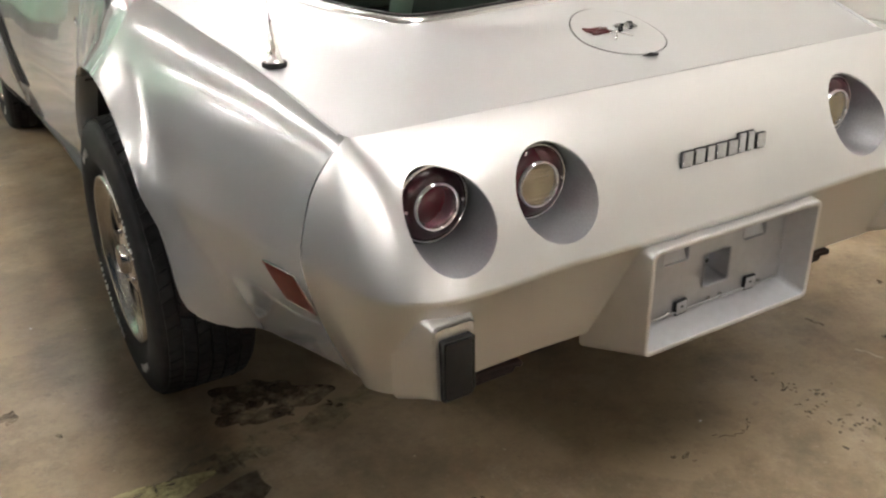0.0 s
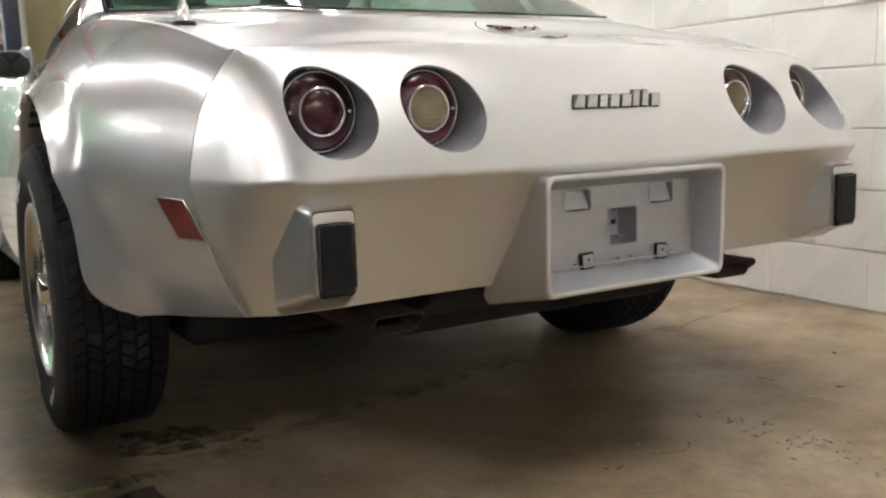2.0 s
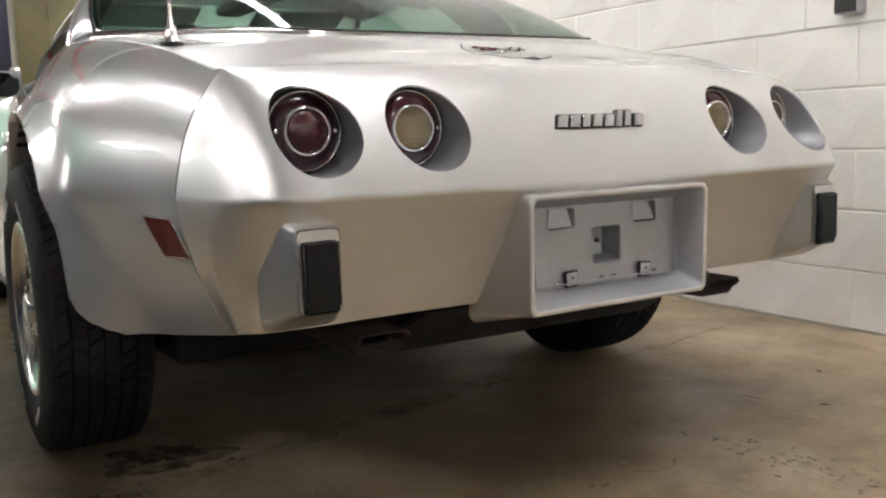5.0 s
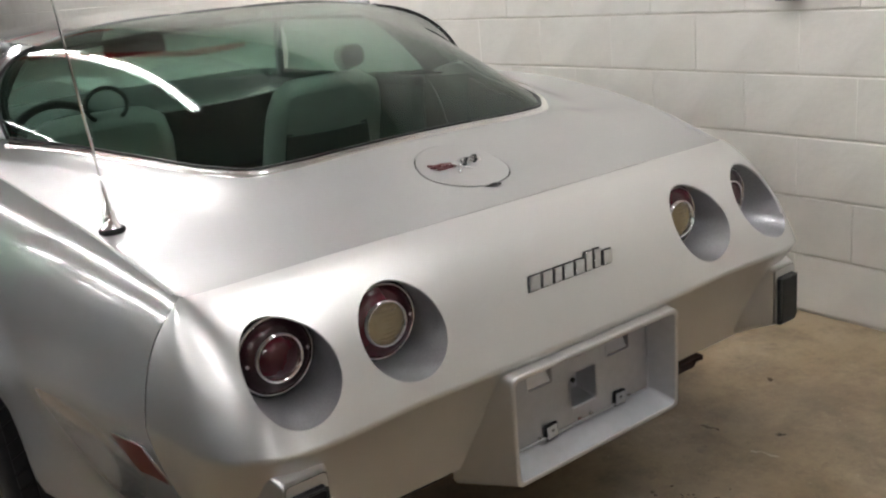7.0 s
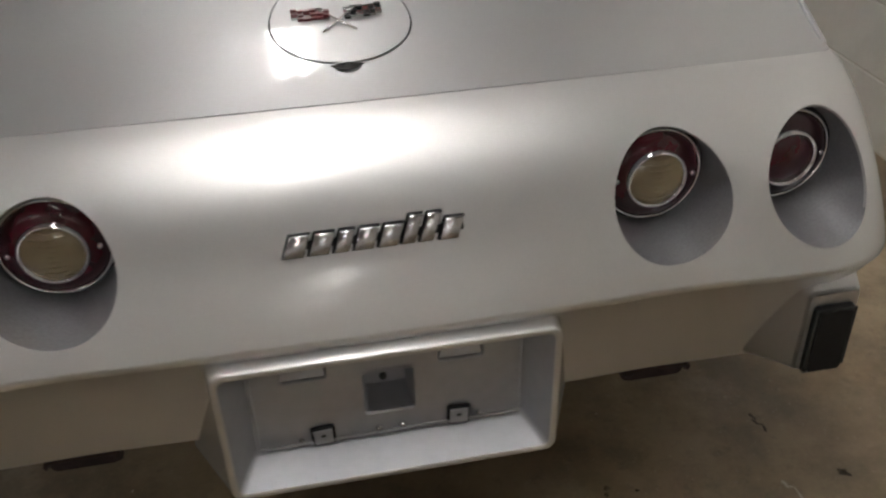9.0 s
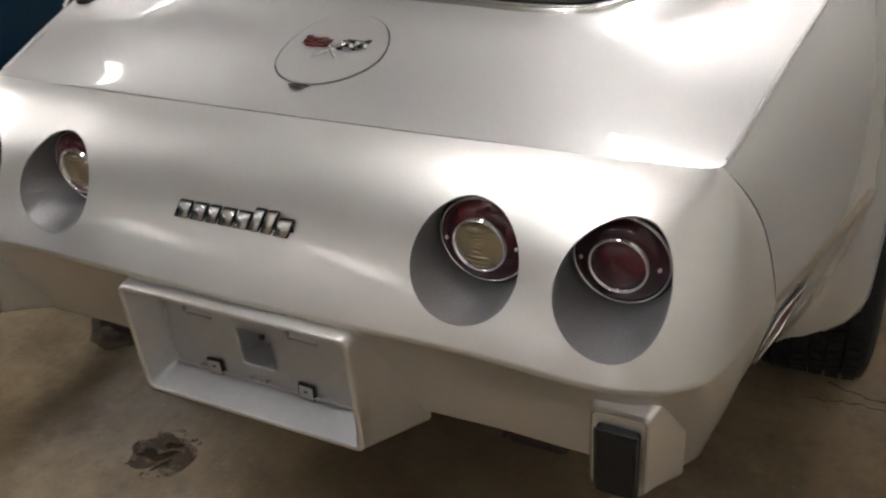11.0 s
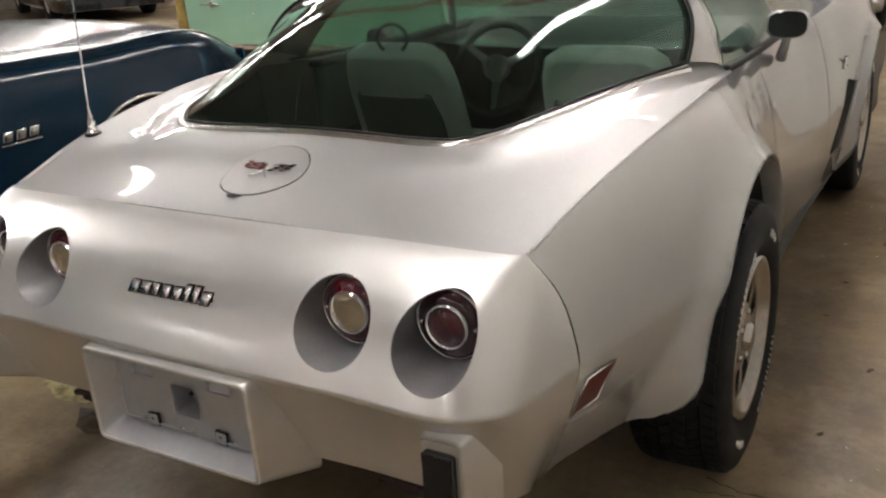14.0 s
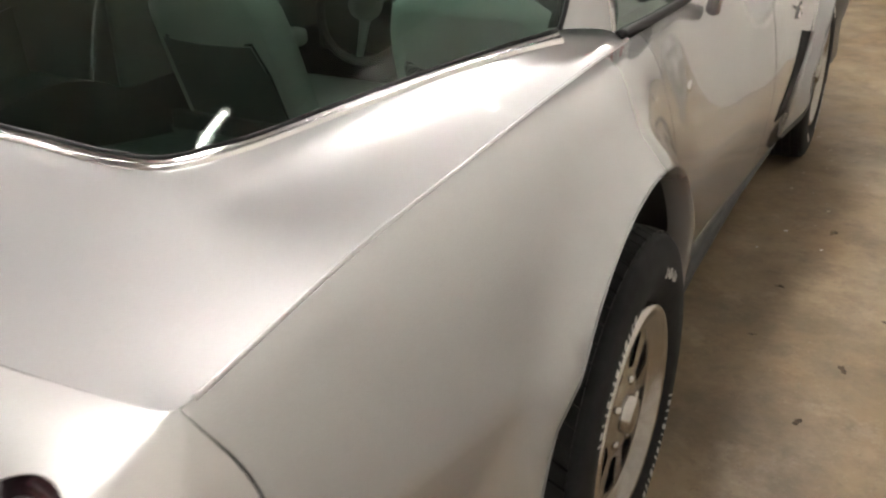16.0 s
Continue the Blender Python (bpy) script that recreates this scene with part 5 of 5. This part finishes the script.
    part("cabin_glass", grid(house, 81, 8, flip=True), CLEAR, car, "tinted cabin glass", thick=0.004)
    part("roof", grid(lambda a, b: np.stack([a * (half - 0.34), -0.52 + 0.62 * (2 * b - 1), roof - 0.05 * np.abs(a)**3 - 0.04 * np.abs(2 * b - 1)**4], -1), 25, 17), mat, car, thick=0.02)
    for sx in (-1, 1):
        for y0, y1 in ((0.76, 0.06), (-1.6, -1.1)):
            part("pillar", tube([(sx * (half - 0.17), y0, belt), (sx * (half - 0.36), y1, roof - 0.03)], 0.03, 8), mat, car)
    part("cabin_floor", box((1.5, 2.2, 0.1), (0, -0.4, 0.32), bevel=0.02), TRIM_DARK, car)
    for sx in (-0.38, 0.38):
        part("seat", box((0.5, 0.16, 0.62), (sx, -0.55, 0.62), bevel=0.06), TRIM_DARK, car)
    part("underbody", box((1.5, length - 0.5, 0.14), (0, 0, 0.26), bevel=0.03), DARK, car)
    return car


blue = saloon("blue_saloon", "dark blue vintage muscle car with bright trim, parked alongside", BLUE, pose(-2.65, -0.20, 0), belt=0.945, roof=1.36)
badge = part("fender_badge", box((0.004, 0.17, 0.006), (0.951, 1.17, 0.672), bevel=0.001), BRIGHT, blue, "pale chrome fender badge")
for k in range(3):
    yy = 1.115 + 0.055 * k
    own = box((0.006, 0.040, 0.036), (0, 0, 0), bevel=0.004)
    bmesh.ops.transform(own, matrix=Matrix.Translation((0.953, yy, 0.702)) @ Matrix(((1, 0, 0, 0), (0, 1, 0.3, 0), (0, 0, 1, 0), (0, 0, 0, 1))), verts=own.verts)
    part("badge_figure", own, DULL_CHROME, badge)
saloon("black_saloon", "black vintage saloon on bright wheels", paint("black_paint", (0.008, 0.008, 0.012), 0.2, 0.25), pose(-13.6, 11.2, 0, 0, 0, 62), belt=0.9)

# mint green van standing crosswise
van = thing("mint_van", "mint green vintage panel van standing crosswise", "van", pose(-3.25, 5.0, 0))


def van_side(u, v):
    z = 0.42 + v
    bulge = 0.06 * (1 - ((v - 0.55) / 0.9)**2)
    ribs = 0.006 * np.clip(np.sin(v * 2 * math.pi / 0.11), 0, 1) * (u > 0.45)
    return np.stack([u, -bulge - ribs, z], -1)


part("side_panel", sheet([(-1.5, 0), (1.5, 0), (1.5, 1.35), (-1.5, 1.35)], [], 0.03, van_side), MINT, van, "mint green ribbed side", thick=0.01)
part("van_body", box((3.02, 1.7, 1.34), (0.0, 0.88, 1.09), bevel=0.06), MINT, van)
part("sill", box((3.0, 0.03, 0.06), (0, -0.02, 0.40), bevel=0.01), BRIGHT, van, "pale sill strip")
part("chassis", box((2.7, 1.5, 0.22), (0, 0.9, 0.28), bevel=0.02), DARK, van)
hand = part("door_handle", tube([(-1.28, -0.10, 0.755), (-1.18, -0.115, 0.76), (-1.08, -0.10, 0.752)], 0.011, 8), CHROME, van, "chrome door handle")
part("handle_plate", lathe([(-0.07, 0.028), (-0.078, 0.024), (-0.08, 0.0003)], "y", 20, (-1.18, 0, 0.755)), CHROME, hand)
part("key_lock", lathe([(-0.06, 0.012), (-0.066, 0.0003)], "y", 14, (-0.74, 0, 0.68)), CHROME, van)
part("door_gap", box((0.006, 0.012, 1.3), (-0.2, -0.058, 1.05)), DARK, van)
for x in (-0.95, 1.0):
    own = lathe([(-0.09, 0.19), (-0.11, 0.28), (-0.09, 0.33), (0.09, 0.33), (0.09, 0.19)], "y", 40, (x, 0.16, 0.33))
    part("wheel", own, TYRE, van, "black tyre")
yel = thing("yellow_post", "worn yellow steel guard post", "bollard", pose(-5.0, 5.15, 0))
part("tube", lathe([(0, 0.055), (1.15, 0.055), (1.19, 0.035), (1.2, 0.0003)], "z", 20), material("worn_yellow", (0.42, 0.28, 0.08), 0.6, grain=0.5, grain_size=12), yel)

# maroon pickup seen from behind
truck = thing("maroon_pickup", "maroon and silver vintage pickup seen from its tailgate", "truck", pose(-0.40, 8.15, 0))
part("tailgate", box((1.56, 0.06, 0.52), (0, 0, 0.70), bevel=0.02), MAROON, truck, "maroon tailgate")
part("tailgate_script", box((0.36, 0.006, 0.03), (0.42, -0.034, 0.72), bevel=0.002), BRIGHT, truck)
for sx in (-1, 1):
    part("bed_side", box((0.14, 2.4, 0.56), (sx * 0.88, 1.2, 0.72), bevel=0.04), MAROON, truck)
    part("lower_side", box((0.12, 2.4, 0.2), (sx * 0.88, 1.2, 0.42), bevel=0.03), SILVER, truck, "silver lower side")
    lampp = part("tail_lamp", box((0.10, 0.05, 0.40), (sx * 0.88, -0.03, 0.72), bevel=0.012), RED_LENS, truck, "tall red tail lamp")
    part("lamp_frame", tube([(sx * 0.88 + dx, -0.056, z) for dx, z in ((-0.055, 0.50), (-0.055, 0.93), (0.055, 0.93), (0.055, 0.50))], 0.012, 8, closed=True), CHROME, lampp)
    part("lower_lens", box((0.09, 0.05, 0.12), (sx * 0.88, -0.035, 0.53), bevel=0.01), BRIGHT, lampp)
    part("wheel", lathe([(-0.1, 0.19), (-0.12, 0.28), (-0.1, 0.35), (0.1, 0.35), (0.12, 0.28), (0.1, 0.19)], "x", 40, (sx * 0.78, 0.85, 0.35)), TYRE, truck, "black tyre")
part("bumper", box((1.9, 0.16, 0.16), (0, -0.1, 0.40), bevel=0.03), BRIGHT, truck, "silver step bumper")
part("bed_floor", box((1.6, 2.4, 0.06), (0, 1.2, 0.50)), DARK, truck)
part("cab", box((1.8, 1.5, 0.75), (0, 3.15, 1.30), bevel=0.12), MAROON, truck, "maroon cab")
part("lower_cab", box((1.86, 3.2, 0.6), (0, 4.0, 0.66), bevel=0.08), MAROON, truck)
part("rear_window", box((1.3, 0.02, 0.36), (0, 2.40, 1.42), bevel=0.03), TRIM_DARK, truck)
sticker = part("sticker", box((0.34, 0.006, 0.2), (-0.40, -0.035, 0.86), bevel=0.001), PAPER, truck, "white paper sheet with dark bars")
for i in range(6):
    part("printed_bar", box((0.02, 0.004, 0.012 + 0.004 * (i % 2)), (-0.36 + 0.012 * (i % 3), -0.039, 0.79 + 0.027 * i)), INK, sticker)

post = thing("lift_column", "navy blue steel vehicle lift column", "lift column", pose(-0.13, 7.70, 0))
own = box((0.20, 0.03, 3.1), (0, 0.12, 1.55), bevel=0.004)
for sx in (-1, 1):
    box((0.03, 0.26, 3.1), (sx * 0.085, 0, 1.55), bevel=0.004, bm=own)
part("column", own, NAVY, post, "navy steel column")
part("carriage", box((0.14, 0.2, 0.5), (0, -0.02, 0.6), bevel=0.02), NAVY, post)
part("base_plate", box((0.4, 0.4, 0.02), (0, 0, 0.012)), NAVY, post)
board = thing("olive_cabinet", "olive yellow steel tool cabinet", "cabinet", pose(-0.085, 5.75, 0))
part("cabinet_body", box((0.42, 0.36, 1.9), (0, 0, 0.99), bevel=0.012), OLIVE, board)
for k in (-1, 1):
    part("cabinet_door", box((0.203, 0.014, 1.8), (k * 0.103, -0.187, 1.0), bevel=0.004), OLIVE, board)
part("plinth", box((0.44, 0.34, 0.05), (0, 0, 0.025)), DARK, board)

# clutter on the far floor
bag = thing("red_toolbox", "red metal toolbox on the floor", "toolbox", pose(-12.4, 12.9, 0))
part("box", box((0.7, 0.4, 0.5), (0, 0, 0.25), bevel=0.02), RED_STEEL, bag)
part("lid", box((0.72, 0.42, 0.1), (0, 0, 0.55), bevel=0.02), RED_STEEL, bag)
sack = thing("grey_tarpaulin", "crumpled pale grey tarpaulin heap", "tarpaulin", pose(-11.6, 12.6, 0))
part("cloth", grid(lambda a, b: np.stack([0.9 * a, -0.5 + b, 0.02 + 0.45 * np.clip(1 - a * a, 0, 1) * np.sin(math.pi * b) * (1 + 0.25 * np.sin(9 * a + 5 * b) + 0.15 * np.sin(17 * b - 6 * a))], -1), 41, 25), DUST, sack, thick=0.01)

# ---- marks on the floor ----
def blot(name, label, cx, cy, rx, ry, turn, mat, seed, ragged=0.35, holes=0):
    r = random.Random(seed)
    ph = [(r.uniform(0, 6.28), r.uniform(0.4, 1)) for _ in range(7)]
    pts = []
    for i in range(90):
        a = 2 * math.pi * i / 90
        k = 1 + ragged * sum(amp * math.sin((n + 2) * a + p) / (n + 1.6) for n, (p, amp) in enumerate(ph))
        x, y = rx * k * math.cos(a), ry * k * math.sin(a)
        c, s = math.cos(turn), math.sin(turn)
        pts.append((cx + c * x - s * y, cy + s * x + c * y, 0.0012))
    ob = part(name, solid(pts, [tuple(range(90))]), mat)
    return tagged(ob, label, "stain", "floor marks")


def streak(name, label, pts, width, mat, seed):
    r = random.Random(seed)
    verts, faces, pos = [], [], []
    for (x0, y0), (x1, y1) in zip(pts, pts[1:]):
        for i in range(8):
            pos.append((x0 + (x1 - x0) * i / 8 + r.uniform(-1, 1) * 0.006, y0 + (y1 - y0) * i / 8 + r.uniform(-1, 1) * 0.006))
    pos.append(pts[-1])
    for i, p in enumerate(pos):
        q, o = pos[min(i + 1, len(pos) - 1)], pos[max(i - 1, 0)]
        d = Vector((q[0] - o[0], q[1] - o[1])).normalized()
        w = width * r.uniform(0.4, 1.2)
        verts += [(p[0] - d.y * w, p[1] + d.x * w, 0.0016), (p[0] + d.y * w, p[1] - d.x * w, 0.0016)]
    faces = [(2 * i, 2 * i + 1, 2 * i + 3, 2 * i + 2) for i in range(len(pos) - 1)]
    return tagged(part(name, solid(verts, faces), mat), label, "crack", "floor marks")


blot("oil_stain", "dark dried oil stain on concrete", -0.64, 0.79, 0.12, 0.075, -0.5, OIL, 3, 0.6)
blot("oil_stain", "dark dried oil stain on concrete", -0.70, 0.73, 0.07, 0.045, 0.3, OIL, 5, 0.7)
for k in range(14):
    r = random.Random(50 + k)
    blot("oil_spot", "small dark oil spot on concrete", -0.62 + r.uniform(-0.16, 0.12), 0.76 + r.uniform(-0.12, 0.08), r.uniform(0.004, 0.012), r.uniform(0.004, 0.009), r.uniform(0, 3), OIL, 60 + k, 0.4)
for k in range(80):
    r = random.Random(150 + k)
    u = r.random()
    blot("oil_spot", "small dark oil spot on concrete", 0.43 + 0.10 * r.gauss(0, 0.5) + 0.05 * u, 0.16 - 0.42 * u + 0.03 * r.gauss(0, 1), r.uniform(0.002, 0.008), r.uniform(0.002, 0.005), r.uniform(0, 3), OIL, 160 + k, 0.5)
for x, y, q in ((0.046, 0.068, 0.011), (0.020, 0.078, 0.007), (0.05, 0.045, 0.005), (1.10, 0.35, 0.012), (0.95, 2.3, 0.014), (1.17, 1.9, 0.016), (1.05, 2.77, 0.02), (0.93, 1.98, 0.01),
                (1.1, 1.62, 0.014), (-1.1, 0.89, 0.01), (-1.19, 1.03, 0.03), (0.84, 0.144, 0.012), (1.02, 1.2, 0.012), (1.25, 2.2, 0.012)):
    blot("oil_spot", "small dark oil spot on concrete", x, y, q, q * 0.6, x * 7, OIL, int(1000 * x + 77 * y) % 997, 0.5)
blot("rust_stain", "rust-brown stain with ragged edges on concrete", -0.452, 0.138, 0.070, 0.062, 0.6, RUST, 12, 0.35)
WET = material("wet_oil", (0.060, 0.032, 0.015), 0.14, grain=0.6, grain_size=70, bump=1.0, bump_size=260)
for k, (x, y, rx, ry) in enumerate(((-0.462, 0.128, 0.034, 0.016), (-0.448, 0.165, 0.018, 0.010), (-0.43, 0.112, 0.016, 0.008))):
    blot("oil_puddle", "wet brown oil patch on concrete", x, y, rx, ry, 0.5 + 0.4 * k, WET, 9 + k, 0.9).location.z = 0.0006
for k in range(22):
    r = random.Random(700 + k)
    a, q = r.uniform(0, 6.28), 0.062 + 0.018 * r.random()
    blot("rust_spot", "small rust-brown spot on concrete", -0.452 + q * math.cos(a), 0.138 + q * math.sin(a), r.uniform(0.002, 0.006), r.uniform(0.002, 0.005), a, RUST, 720 + k, 0.5)
worn = material("dark_patch", (0.068, 0.064, 0.064), 0.5, grain=0.6, grain_size=40, bump=0.4, bump_size=80, stain=0.8, stain_size=16.0, stain_colour=(0.20, 0.16, 0.10))
ragged_alpha(worn, 9.0, 0.72, 0.30, 0.62, 0.85)
PATCH = ((-0.762, 0.53), (-0.753, 0.461), (-0.838, 0.38), (-0.921, 0.39), (-1.0, 0.48))
patch = part("tar_patch", solid([(x + 0.004 * math.sin(61 * y), y + 0.004 * math.sin(53 * x), 0.0013) for x, y in refine(PATCH, 0.02)], [tuple(range(len(refine(PATCH, 0.02))))]), worn)
tagged(patch, "dark grey worn patch along the floor joint", "stain", "floor marks")
streak("floor_crack", "fine crack across the concrete floor", ((1.56, 0.90), (1.40, 0.93), (1.22, 0.90), (1.05, 0.86), (0.98, 0.825), (0.86, 0.83), (0.758, 0.814)), 0.0022, CRACK, 1)
JOINT = ((-1.04, 0.535), (-0.977, 0.555), (-0.921, 0.574), (-0.854, 0.582), (-0.801, 0.594), (-0.741, 0.61), (-0.658, 0.614), (-0.568, 0.616))
streak("joint_stain", "yellowed stain along the floor joint", JOINT + ((-0.25, 0.72), (0.05, 0.79), (0.35, 0.86)), 0.045, YELLOW_STAIN, 21)
streak("floor_joint", "dark crack along the floor joint", JOINT[:6], 0.0028, CRACK, 2)
streak("floor_joint", "pale edge of the floor joint", ((-0.45, 0.665), (-0.36, 0.69), (-0.28, 0.715)), 0.004, JOINT_DUST, 7)
blot("floor_paint", "pale yellow worn paint on the concrete floor", -1.07, 0.556, 0.205, 0.056, -0.04, YELLOW_PAINT, 22, 0.30).location.z = 0.0008
streak("floor_crack", "short dark scratch on the concrete floor", ((0.746, 0.323), (0.752, 0.27)), 0.003, CRACK, 3)
streak("floor_crack", "short dark scratch on the concrete floor", ((0.722, 0.154), (0.742, 0.083)), 0.003, DUST, 4)
streak("floor_crack", "curved dark scratch on the concrete floor", ((0.142, 0.084), (0.19, 0.06), (0.24, 0.065), (0.26, 0.09)), 0.0015, CRACK, 5)
streak("floor_crack", "fine crack across the concrete floor", ((0.80, 0.885), (0.83, 0.872), (0.90, 0.855), (1.05, 0.85)), 0.0025, CRACK, 6)
for k in range(60):
    r = random.Random(300 + k)
    near = k < 24
    x, y = (r.uniform(0.82, 1.12), r.uniform(2.55, 3.9)) if near else (r.uniform(-1.5, 1.5), r.uniform(-0.6, 1.5))
    q = r.uniform(0.002, 0.012 if near else 0.0035)
    blot("paint_fleck", "small pale fleck on concrete", x, y, q, q * 0.7, r.uniform(0, 3), DUST if k % 3 else PAPER, 400 + k, 0.5)

outlet = thing("wall_box", "small grey metal electrical box on the white block wall", "electrical box", pose(WALL_X, 0.625, 1.12))
part("box_body", box((0.05, 0.085, 0.13), (-0.025, 0, 0), bevel=0.004), PLATE_GREY, outlet)
part("cover_plate", box((0.004, 0.078, 0.122), (-0.052, 0, 0), bevel=0.001), TRIM_DARK, outlet, "dark cover plate")
